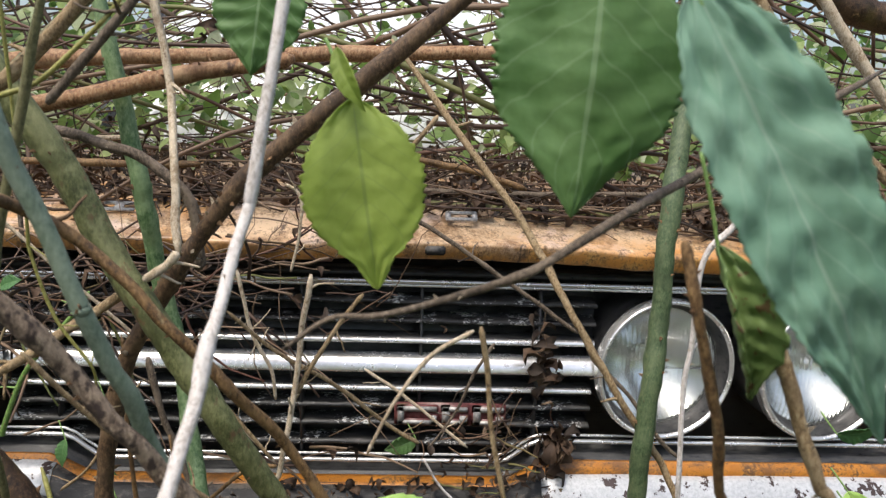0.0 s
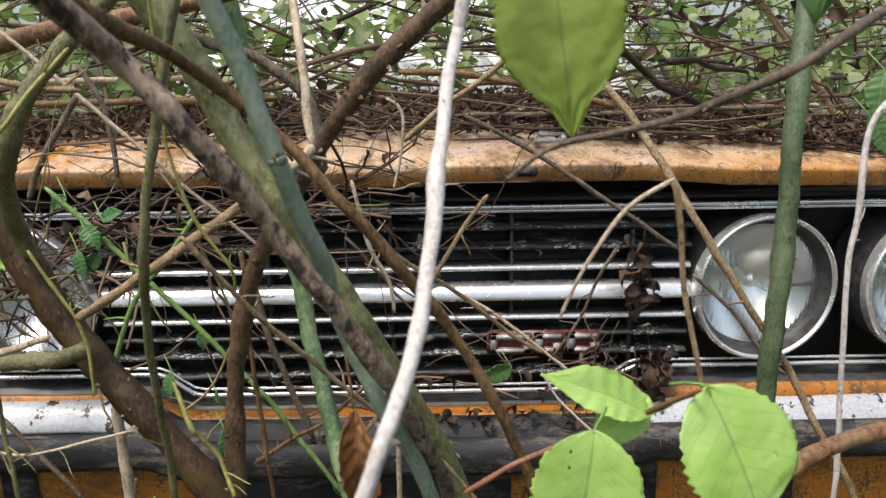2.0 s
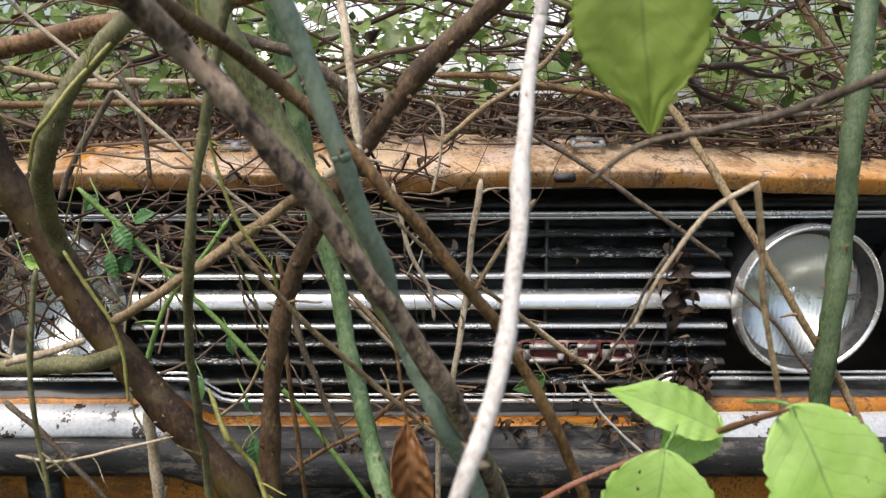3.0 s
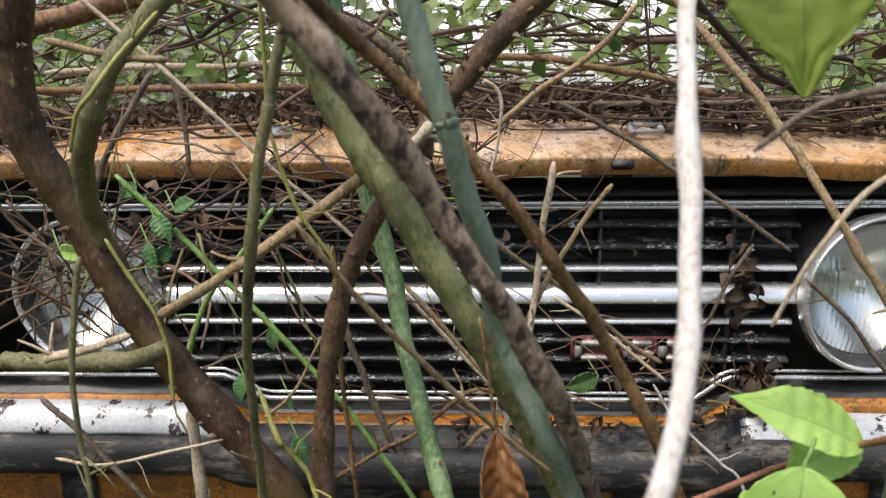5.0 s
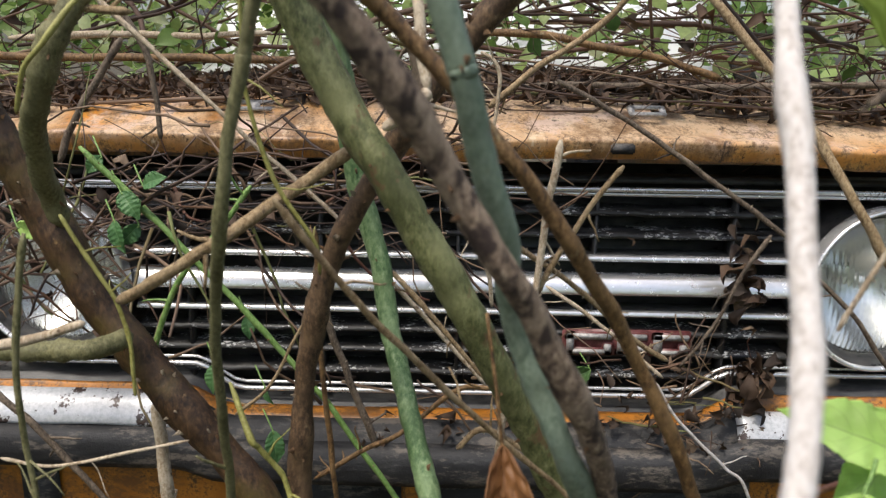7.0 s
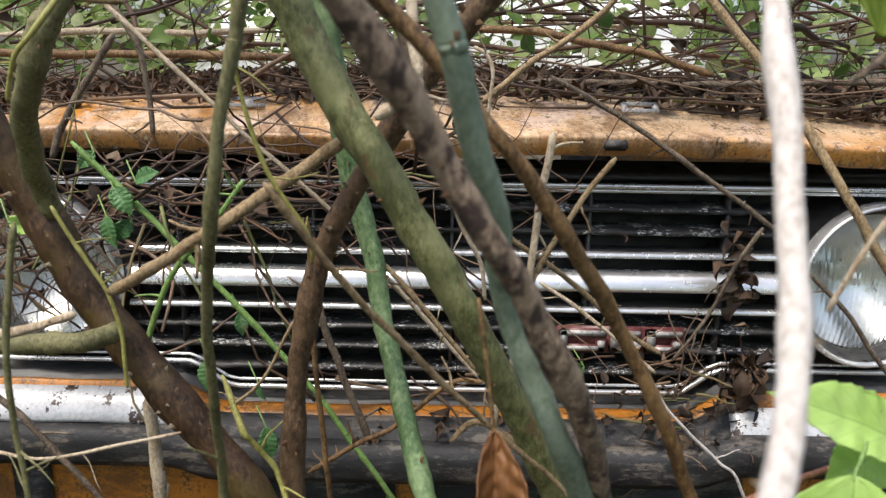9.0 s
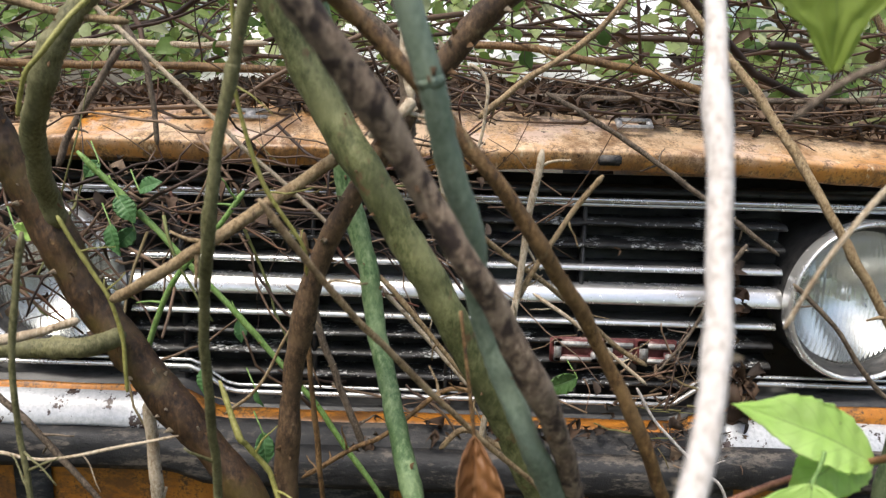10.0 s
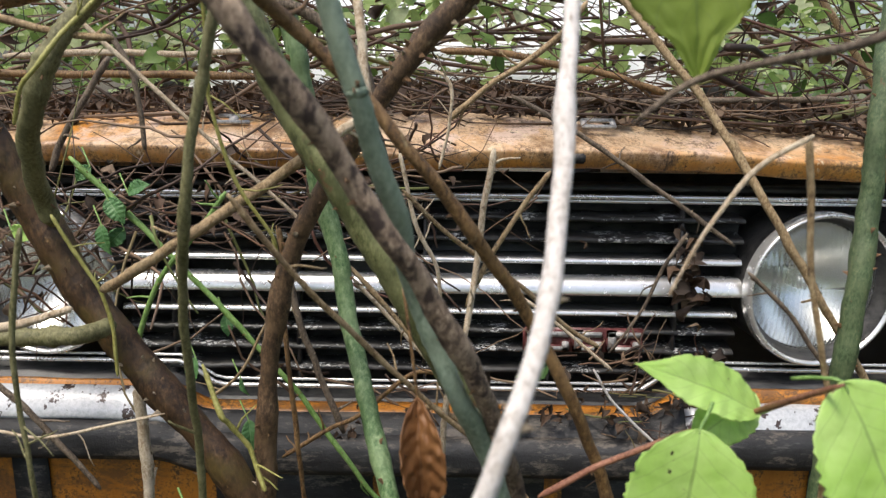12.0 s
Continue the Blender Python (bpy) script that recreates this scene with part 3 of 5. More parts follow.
thick(car_part("apron", sheet(apron_rows(((-0.01, -0.0094), (-0.016, -0.0098), (-0.024, -0.0118), (-0.03, -0.0148), (-0.028, -0.03), (0.0, -0.05)))), APRON, label="orange painted apron under the grille"), 0.001)

# bumper: bright ends, bare dark middle, rubber strip
bumper_rows = ((-0.026, 0.0, 0), (-0.031, 0.0025, 0), (-0.04, 0.0, 0), (-0.048, -0.009, 0), (-0.052, -0.0145, 0), (-0.056, -0.0215, 0), (-0.0555, -0.0245, 0), (-0.05, -0.0265, 0))


def bumper_piece(name, x0, x1, mat, parent, label, lift=0.0):
    xs = [x0 + (x1 - x0) * k / 40 for k in range(41)]
    rows = [[(x, y + 0.05 * max(0, abs(x) - 0.45) ** 2, 0.5035 + dz + lift - 0.026 * dip(x) + 0.0015 * noise.noise(Vector((x * 12, dz * 30, 5)))) for x in xs] for y, dz, _ in bumper_rows]
    ob = part(name, sheet(rows), mat, parent, label)
    thick(ob, 0.002)
    return ob


bumper = car_part("bumper", sheet([[(x, y + 0.05 * max(0, abs(x) - 0.45) ** 2, z - 0.014 * dip(x)) for x in XS] for y, z in ((-0.04, 0.4775), (-0.06, 0.4765), (-0.067, 0.472), (-0.07, 0.4635), (-0.0705, 0.446), (-0.066, 0.4385), (-0.045, 0.437))]), RUBBER, label="dented bumper with black rubber strip")
thick(bumper, 0.002)
bumper_piece("bumper_end", -0.77, -0.275, BUMPER, bumper, "flaking chrome bumper end, mirrored sky painted white")
bumper_piece("bumper_end", 0.275, 0.77, BUMPER, bumper, "flaking chrome bumper end, mirrored sky painted white, sagging a little", -0.01)
bumper_piece("bumper_middle", -0.2745, 0.2745, RUBBER, bumper, "bare dark grey bumper middle", -0.001)
# lower apron with dark openings
rows = [[(x, y, z) for x in XS] for y, z in ((-0.02, 0.46), (-0.03, 0.42), (-0.03, 0.33), (-0.01, 0.26))]
thick(car_part("lower_apron", sheet(rows), APRON, label="orange lower apron behind the bumper"), 0.001)
for x0, x1 in ((-0.235, -0.06), (-0.04, 0.13), (0.15, 0.3)):
    car_part("air_slot", bar_mesh(x0, x1, -0.036, -0.0325, 0.335, 0.43, 0.002), RUBBER)
for x in (-0.44, 0.44):
    car_part("overrider", bar_mesh(x - 0.02, x + 0.02, -0.038, -0.0325, 0.33, 0.435, 0.002), RUBBER)


# headlamps
def ring_mesh(profile, segs=56):
    """A bmesh turned about the y axis; profile holds (radius, y)."""
    return sheet([[(r * math.cos(2 * math.pi * k / segs), y, r * math.sin(2 * math.pi * k / segs)) for k in range(segs + 1)] for r, y in profile])


def headlamp(x):
    """A deep-set round lamp, turned a little outwards as the nose sweeps back."""
    lamp = car_part("headlamp", ring_mesh([(0.0815, 0.07), (0.0815, 0.0), (0.08, -0.002), (0.079, 0.07)]), BLACK, label="round headlamp with fluted glass and tarnished rim")
    lamp.location = (x, -0.606, 0.62)
    lamp.rotation_euler = (0, 0, math.radians(7 if x > 0 else -7))
    part("rim", ring_mesh([(0.085, 0.004), (0.085, -0.006), (0.0842, -0.0105), (0.0826, -0.0122), (0.0806, -0.0115), (0.079, -0.008)]), CHROME, lamp, "tarnished chrome rim")
    # black puts the shadow ring between rim and glass into the colour
    part("bezel", ring_mesh([(0.079, -0.0082), (0.0765, 0.0), (0.074, 0.006), (0.0715, 0.009), (0.071, 0.016)]), BLACK, lamp, "sloping inner bezel, black for the shade inside the rim")
    lens = part("lens", ring_mesh([(0.0725 * math.sin(a), 0.012 - 0.013 * math.cos(a)) for a in [k * math.pi / 20 for k in range(11)]]), GLASS, lamp, "domed clear fluted glass")
    thick(lens, 0.0025)
    lens.visible_shadow = False
    part("reflector", ring_mesh([(0.0755 * math.sqrt(k / 14), 0.066 - 0.054 * k / 14) for k in range(15)]), BOWL, lamp, "bright dished reflector")
    part("bulb_shield", ring_mesh([(0.0005, 0.024), (0.008, 0.026), (0.0105, 0.034), (0.0105, 0.062)], 24), CHROME, lamp)
    return lamp


for x in (-0.612, -0.42, 0.42, 0.612):
    headlamp(x)

# badges: outlined block shapes on the grille, bright hollow blocks on the nose
badge = car_part("grille_badge", bar_mesh(0.104, 0.236, -0.004, 0.0, 0.543, 0.571, 0.0015), RED, label="faded red and grey badge of block shapes")
for bx, wide, stroke in ((0.108, 0.046, 0.0075), (0.16, 0.03, 0.009), (0.197, 0.036, 0.009)):
    for x0, x1, z0, z1 in ((0.0, wide, 0.5615, 0.5675), (0.0, stroke, 0.5455, 0.5675), (0.0, wide, 0.5455, 0.5505), (wide - stroke, wide, 0.5455, 0.5565)):
        part("outline", bar_mesh(bx + x0 - 0.0016, bx + x1 + 0.0016, -0.0065, -0.003, z0 - 0.0016, z1 + 0.0016, 0.001), RED, badge)
        part("block", bar_mesh(bx + x0, bx + x1, -0.0085, -0.0045, z0, z1, 0.0008), GREY, badge)


def nose_badge(x, hollow):
    top = car_part("nose_badge", bar_mesh(-0.018, 0.018, -0.002, 0.002, -0.0085, -0.0045, 0.001), GREY, label="dull grey metal block badge")
    top.matrix_basis = Matrix.Translation((x, -0.6 + 0.0, 0.793)) @ Matrix.Rotation(radians(-62), 4, "X")
    for x0, x1, z0, z1 in ((-0.018, 0.018, 0.0035, 0.0075), (-0.018, -0.012, -0.0075, 0.0075), (0.012, 0.018, -0.006, 0.006)) if hollow else ((-0.018, 0.018, 0.0035, 0.0075), (-0.005, 0.005, -0.0075, 0.0075)):
        part("stroke", bar_mesh(x0, x1, -0.002, 0.002, z0, z1, 0.001), GREY, top)


nose_badge(0.174, True)
nose_badge(-0.205, False)
catch = car_part("bonnet_catch", bar_mesh(0.133, 0.155, -0.0482, -0.0435, 0.756, 0.766, 0.0015), RUBBER, label="dark metal catch on the bonnet lip")


# ---- canes and twigs that stand out, from the ground up ----
stem("bramble_cane", [(0.0798, -0.5716, 1.0312), (0.0592, -0.5903, 0.8940), (0.0562, -0.5930, 0.8740), (0.0521, -0.6047, 0.8547), (0.0496, -0.6195, 0.8367), (0.0473, -0.6328, 0.8202), (0.0452, -0.6445, 0.8048), (0.0417, -0.6561, 0.7911), (0.0370, -0.6661, 0.7786), (0.0315, -0.6724, 0.7654), (0.0129, -0.6766, 0.7085), (-0.0009, -0.6784, 0.6501), (-0.0100, -0.6779, 0.5908), (-0.0144, -0.6752, 0.5310), (-0.0144, -0.6704, 0.4712), (-0.0144, -0.6656, 0.4114), (-0.0144, -0.6608, 0.3516), (-0.0144, -0.6560, 0.2918), (-0.0144, -0.6460, -0.0100)], 0.0021, "pale", "pale grey thorny bramble cane, dry and wavy", thorns=18, taper=1.1, seed=3)
stem("bramble_cane", [(-0.1131, -0.7139, 0.9698), (-0.0554, -0.6219, 0.8814), (-0.0467, -0.6079, 0.8680), (-0.0329, -0.6051, 0.8514), (-0.0203, -0.5975, 0.8328), (-0.0076, -0.5873, 0.8112), (0.0068, -0.5820, 0.7877), (0.0211, -0.5697, 0.7596), (0.0362, -0.5536, 0.7256), (0.0498, -0.5212, 0.6754), (0.0617, -0.5094, 0.6179), (0.0704, -0.4994, 0.5593), (0.0761, -0.4912, 0.5002), (0.0788, -0.4848, 0.4406), (0.0788, -0.4800, 0.3808), (0.0788, -0.4752, 0.3210), (0.0788, -0.4705, 0.2611), (0.0788, -0.4657, 0.2013), (0.0788, -0.4557, -0.0100)], 0.0037, "mottled", "dark mottled brown bramble cane", thorns=22, taper=0.9, seed=4)
stem("bramble_cane", [(-0.1759, -0.4352, 1.0219), (-0.1025, -0.4204, 0.9036), (-0.0840, -0.4167, 0.8738), (-0.0687, -0.4127, 0.8399), (-0.0496, -0.4136, 0.8058), (-0.0289, -0.4143, 0.7710), (-0.0076, -0.4108, 0.7342), (0.0131, -0.4011, 0.6923), (0.0360, -0.3859, 0.6450), (0.0577, -0.3703, 0.5907), (0.0754, -0.3595, 0.5344), (0.0886, -0.3501, 0.4766), (0.0975, -0.3423, 0.4178), (0.1018, -0.3359, 0.3583), (0.1018, -0.3311, 0.2985), (0.1018, -0.3264, 0.2387), (0.1018, -0.3216, 0.1789), (0.1018, -0.3168, 0.1191), (0.1018, -0.3068, -0.0100)], 0.0092, "olive", "thick olive green bramble cane with thorns", thorns=24, taper=0.7, seed=5)
stem("bramble_cane", [(-0.0490, -0.6094, 0.9800), (-0.0096, -0.5855, 0.8478), (-0.0056, -0.5832, 0.8346), (-0.0019, -0.5784, 0.8203), (0.0024, -0.5735, 0.8048), (0.0064, -0.5651, 0.7868), (0.0104, -0.5557, 0.7662), (0.0176, -0.5551, 0.7481), (0.0253, -0.5560, 0.7300), (0.0362, -0.5408, 0.7018), (0.0530, -0.5293, 0.6453), (0.0654, -0.5196, 0.5874), (0.0736, -0.5115, 0.5286), (0.0776, -0.5051, 0.4690), (0.0776, -0.5003, 0.4092), (0.0776, -0.4955, 0.3494), (0.0776, -0.4907, 0.2896), (0.0776, -0.4859, 0.2298), (0.0776, -0.4759, -0.0100)], 0.0034, "teal", "smooth grey green bramble cane", thorns=4, taper=1.1, seed=6)
stem("bramble_cane", [(-0.0713, -0.7398, 0.9098), (-0.0540, -0.6039, 0.8809), (-0.0481, -0.5579, 0.8711), (-0.0315, -0.5319, 0.8539), (-0.0098, -0.5265, 0.8317), (0.0117, -0.5244, 0.8068), (0.0326, -0.5132, 0.7768), (0.0552, -0.4928, 0.7397), (0.0760, -0.4862, 0.7011), (0.0943, -0.4787, 0.6565), (0.1126, -0.4702, 0.6000), (0.1264, -0.4626, 0.5421), (0.1356, -0.4559, 0.4832), (0.1402, -0.4502, 0.4236), (0.1402, -0.4454, 0.3638), (0.1402, -0.4406, 0.3040), (0.1402, -0.4358, 0.2442), (0.1402, -0.4310, 0.1844), (0.1402, -0.4210, -0.0100)], 0.0026, "brown", "reddish brown bramble cane", thorns=20, taper=1.1, seed=7)
stem("bramble_cane", [(-0.1078, -0.3040, 1.0119), (-0.0821, -0.3048, 0.8743), (-0.0751, -0.3050, 0.8374), (-0.0720, -0.2972, 0.7981), (-0.0649, -0.2937, 0.7576), (-0.0536, -0.3002, 0.7181), (-0.0455, -0.3136, 0.6794), (-0.0356, -0.3317, 0.6436), (-0.0246, -0.3508, 0.6104), (-0.0135, -0.3692, 0.5788), (0.0020, -0.3735, 0.5210), (0.0134, -0.3753, 0.4621), (0.0208, -0.3748, 0.4026), (0.0243, -0.3721, 0.3428), (0.0243, -0.3673, 0.2829), (0.0243, -0.3625, 0.2231), (0.0243, -0.3577, 0.1633), (0.0243, -0.3530, 0.1035), (0.0243, -0.3430, -0.0100)], 0.0063, "streaked", "green ridged bramble cane with thorns", thorns=30, taper=0.9, seed=8)
stem("briar_cane", [(0.1606, -0.4156, 0.9899), (0.0545, -0.3957, 0.9008), (0.0261, -0.3904, 0.8769), (-0.0009, -0.3851, 0.8489), (-0.0248, -0.3792, 0.8155), (-0.0487, -0.3723, 0.7789), (-0.0707, -0.3662, 0.7381), (-0.0841, -0.3609, 0.6915), (-0.0920, -0.3578, 0.6419), (-0.0939, -0.3585, 0.5915), (-0.0957, -0.3583, 0.5315), (-0.0971, -0.3569, 0.4715), (-0.0980, -0.3543, 0.4116), (-0.0984, -0.3507, 0.3517), (-0.0984, -0.3459, 0.2919), (-0.0984, -0.3411, 0.2321), (-0.0984, -0.3363, 0.1723), (-0.0984, -0.3315, 0.1125), (-0.0984, -0.3215, -0.0100)], 0.0056, "darkbrown", "brown thorny briar stem", thorns=90, taper=1.08, seed=9)
stem("briar_cane", [(-0.2318, -0.3729, 1.0271), (-0.2586, -0.3518, 0.8914), (-0.2660, -0.3460, 0.8539), (-0.2669, -0.3401, 0.8148), (-0.2522, -0.3343, 0.7788), (-0.2357, -0.3308, 0.7408), (-0.2174, -0.3301, 0.7018), (-0.1934, -0.3307, 0.6649), (-0.1658, -0.3325, 0.6296), (-0.1375, -0.3346, 0.5938), (-0.1066, -0.3359, 0.5424), (-0.0829, -0.3357, 0.4873), (-0.0672, -0.3338, 0.4294), (-0.0595, -0.3304, 0.3700), (-0.0595, -0.3257, 0.3102), (-0.0595, -0.3209, 0.2504), (-0.0595, -0.3161, 0.1906), (-0.0595, -0.3113, 0.1308), (-0.0595, -0.3013, -0.0100)], 0.0112, "bark", "thick dark brown briar stem with pale scars", thorns=90, taper=0.85, seed=10)
stem("briar_branch", [(-0.2259, -0.3420, 0.7454), (-0.2261, -0.3500, 0.7637), (-0.2202, -0.3660, 0.7786), (-0.2095, -0.3880, 0.8037), (-0.2007, -0.3980, 0.8173), (-0.1938, -0.4043, 0.8298), (-0.1877, -0.4061, 0.8413), (-0.1820, -0.4038, 0.8519), (-0.1765, -0.4002, 0.8624), (-0.1690, -0.3967, 0.8714), (-0.1612, -0.3937, 0.8805), (-0.0727, -0.3599, 0.9836)], 0.0064, "greyvine", "grey green forked branch of the briar", thorns=6, taper=0.75, seed=11)
stem("briar_branch", [(-0.2870, -0.3652, 0.6805), (-0.2765, -0.3657, 0.6808), (-0.2660, -0.3663, 0.6810), (-0.2556, -0.3669, 0.6813), (-0.2454, -0.3673, 0.6815), (-0.2352, -0.3675, 0.6816), (-0.2251, -0.3677, 0.6817), (-0.2151, -0.3678, 0.6818), (-0.2051, -0.3678, 0.6819), (-0.1981, -0.3598, 0.6819), (-0.1921, -0.3438, 0.6819)], 0.0052, "greyvine", "grey brown side branch of the briar", thorns=2, taper=1.1, seed=12)
stem("vine", [(-0.2067, -0.3783, 0.7592), (-0.2008, -0.3786, 0.7485), (-0.1949, -0.3786, 0.7376), (-0.1888, -0.3782, 0.7266), (-0.1827, -0.3776, 0.7155), (-0.1795, -0.3770, 0.7025), (-0.1771, -0.3767, 0.6892), (-0.1768, -0.3771, 0.6753), (-0.1764, -0.3777, 0.6612)], 0.0012, "yellow", "thin yellow green vine on the briar", thorns=0, taper=0.9, seed=13)
stem("vine", [(-0.0269, -0.5361, 0.9858), (-0.0679, -0.5145, 0.8537), (-0.0734, -0.5116, 0.8360), (-0.0784, -0.5098, 0.8173), (-0.0819, -0.5092, 0.7975), (-0.0863, -0.5036, 0.7756), (-0.0957, -0.4835, 0.7470), (-0.1014, -0.4683, 0.7159), (-0.1041, -0.4564, 0.6829), (-0.1089, -0.4359, 0.6411), (-0.1140, -0.4246, 0.5824), (-0.1179, -0.4150, 0.5233), (-0.1204, -0.4071, 0.4639), (-0.1216, -0.4007, 0.4042), (-0.1216, -0.3960, 0.3444), (-0.1216, -0.3912, 0.2846), (-0.1216, -0.3864, 0.2248), (-0.1216, -0.3816, 0.1650), (-0.1216, -0.3716, -0.0100)], 0.0022, "greyvine", "hanging grey brown vine", thorns=2, taper=0.95, seed=14)
stem("dry_stick", [(-0.1696, -0.4019, 0.7212), (-0.1505, -0.4107, 0.7333), (-0.1330, -0.4180, 0.7444), (-0.1176, -0.4216, 0.7542), (-0.1045, -0.4193, 0.7626), (-0.0931, -0.4108, 0.7698), (-0.0818, -0.4008, 0.7776), (-0.0689, -0.3965, 0.7866), (-0.0552, -0.3968, 0.7962)], 0.0028, "tan", "dry tan straight stick caught in the brambles", thorns=0, taper=1.1, seed=15)
stem("dry_stick", [(-0.225, -0.42, 0.703), (-0.219, -0.42, 0.705), (-0.197, -0.42, 0.71), (-0.178, -0.42, 0.717)], 0.0024, "straw", "dry pale broken stick end", thorns=0, taper=0.88, seed=16)
stem("bramble_cane", [(0.3538, -0.2037, 1.0249), (0.3298, -0.2465, 0.8938), (0.3225, -0.2595, 0.8538), (0.3180, -0.2680, 0.8139), (0.3172, -0.2702, 0.7728), (0.3143, -0.2752, 0.7314), (0.3098, -0.2824, 0.6903), (0.3073, -0.2834, 0.6464), (0.3059, -0.2815, 0.5999), (0.3045, -0.2793, 0.5514), (0.3032, -0.2761, 0.4915), (0.3022, -0.2726, 0.4316), (0.3015, -0.2686, 0.3717), (0.3012, -0.2642, 0.3119), (0.3012, -0.2594, 0.2521), (0.3012, -0.2547, 0.1923), (0.3012, -0.2499, 0.1325), (0.3012, -0.2451, 0.0726), (0.3012, -0.2351, -0.0100)], 0.008, "deep", "tall green bramble cane with thorns", thorns=30, taper=0.88, seed=17)
stem("bramble_cane", [(0.304, -0.435, 0.896), (0.299, -0.435, 0.856), (0.282, -0.435, 0.832), (0.279, -0.435, 0.783), (0.277, -0.435, 0.743), (0.282, -0.435, 0.647), (0.283, -0.435, 0.613), (0.285, -0.425, 0.513), (0.305, -0.395, -0.01)], 0.0017, "pale", "pale dry thorny bramble cane", thorns=40, taper=0.88, seed=18)
stem("twig", [(0.0696, -0.6048, 0.8282), (0.0858, -0.6033, 0.8394), (0.1025, -0.6180, 0.8446), (0.1216, -0.6121, 0.8485), (0.1369, -0.6191, 0.8551), (0.1500, -0.6271, 0.8627), (0.1705, -0.6131, 0.8716), (0.1976, -0.5891, 0.8818), (0.2264, -0.5679, 0.8929), (0.3418, -0.4830, 0.9372)], 0.0008, "greybrown", "long grey brown arching twig", thorns=6, taper=2.4, seed=19)
stem("bramble_cane", [(0.0945, -0.1737, 0.9689), (0.1754, -0.2179, 0.8635), (0.2034, -0.2331, 0.8272), (0.2256, -0.2518, 0.7891), (0.2470, -0.2678, 0.7513), (0.2713, -0.2740, 0.7116), (0.2976, -0.2768, 0.6706), (0.3305, -0.2687, 0.6249), (0.3509, -0.2784, 0.5820), (0.3748, -0.2865, 0.5397), (0.3989, -0.2904, 0.4848), (0.4171, -0.2922, 0.4277), (0.4292, -0.2917, 0.3689), (0.4352, -0.2890, 0.3093), (0.4352, -0.2842, 0.2495), (0.4352, -0.2794, 0.1897), (0.4352, -0.2746, 0.1299), (0.4352, -0.2698, 0.0701), (0.4352, -0.2598, -0.0100)], 0.0031, "tan", "long tan bramble cane, split along its length", thorns=8, taper=0.9, seed=20)
stem("twig", [(0.097, -0.555, 0.767), (0.1, -0.555, 0.774), (0.109, -0.555, 0.792), (0.123, -0.555, 0.811), (0.14, -0.555, 0.822)], 0.0006, "straw", "thin tan twig bent over at its tip", thorns=3, taper=1.7, seed=21)
stem("bramble_cane", [(0.144, -0.543, 0.82), (0.148, -0.541, 0.799), (0.151, -0.542, 0.772), (0.158, -0.544, 0.739), (0.162, -0.545, 0.714), (0.168, -0.536, 0.614), (0.188, -0.506, -0.01)], 0.0012, "tan", "thin tan upright twig", thorns=2, taper=0.88, seed=22)
stem("bramble_cane", [(0.048, -0.345, 0.798), (0.042, -0.347, 0.757), (0.035, -0.351, 0.7), (0.029, -0.355, 0.662), (0.019, -0.35, 0.562), (0.039, -0.32, -0.01)], 0.0021, "straw", "pale dead cane with broken top", thorns=6, taper=0.88, seed=23)
stem("twig", [(0.083, -0.34, 0.783), (0.068, -0.34, 0.763), (0.056, -0.342, 0.744), (0.044, -0.344, 0.724), (0.033, -0.345, 0.698)], 0.0016, "tan", "short tan broken twig", thorns=2, taper=1, seed=24)
stem("bramble_cane", [(-0.082, -0.365, 1.135), (-0.047, -0.365, 0.979), (-0.045, -0.365, 0.97), (-0.034, -0.374, 0.913), (-0.027, -0.396, 0.871), (-0.02, -0.416, 0.824)], 0.0027, "straw", "pale dead hanging cane", thorns=3, taper=0.88, seed=25)
stem("bramble_cane", [(-0.019, -0.42, 0.825), (-0.026, -0.42, 0.817), (-0.039, -0.42, 0.808)], 0.0026, "straw", "pale dead cane elbow", thorns=0, taper=0.88, seed=26)
stem("bramble_cane", [(-0.294, -0.320, 0.874), (-0.263, -0.320, 0.881), (-0.226, -0.320, 0.889), (-0.105, -0.32, 0.912), (-0.052, -0.32, 0.925), (-0.006, -0.32, 0.934), (0.033, -0.32, 0.941)], 0.0068, "rust", "orange brown arching bramble branch", thorns=14, taper=0.75, seed=27)
stem("bramble_cane", [(-0.314, -0.07, 0.937), (-0.243, -0.07, 0.945), (-0.152, -0.07, 0.951), (-0.054, -0.07, 0.956), (0.039, -0.07, 0.961), (0.127, -0.07, 0.965), (0.204, -0.07, 0.969), (0.268, -0.07, 0.973)], 0.0078, "rust", "thick orange brown branch above the bonnet", thorns=6, taper=0.88, seed=28)
stem("twig", [(-0.007, -0.354, 0.773), (0.022, -0.343, 0.743), (0.064, -0.322, 0.709), (0.103, -0.308, 0.673), (0.126, -0.305, 0.658)], 0.0013, "tan", "thin pale thorny twig across the grille", thorns=14, taper=1.3, seed=29)
stem("bramble_cane", [(-0.0676, -0.5053, 0.7923), (-0.0583, -0.4997, 0.7774), (-0.0483, -0.4929, 0.7613), (-0.0372, -0.4835, 0.7438), (-0.0238, -0.4717, 0.7252), (-0.0091, -0.4585, 0.7041), (0.0077, -0.4458, 0.6820), (0.0268, -0.4341, 0.6594), (0.0477, -0.4232, 0.6360), (0.0800, -0.4118, 0.5867), (0.1046, -0.4019, 0.5329), (0.1209, -0.3936, 0.4758), (0.1288, -0.3871, 0.4166), (0.1288, -0.3823, 0.3568), (0.1288, -0.3775, 0.2970), (0.1288, -0.3727, 0.2372), (0.1288, -0.3679, 0.1774), (0.1288, -0.3579, -0.0100)], 0.0014, "tan", "thin tan cane slanting across the grille", thorns=6, taper=0.9, seed=30)
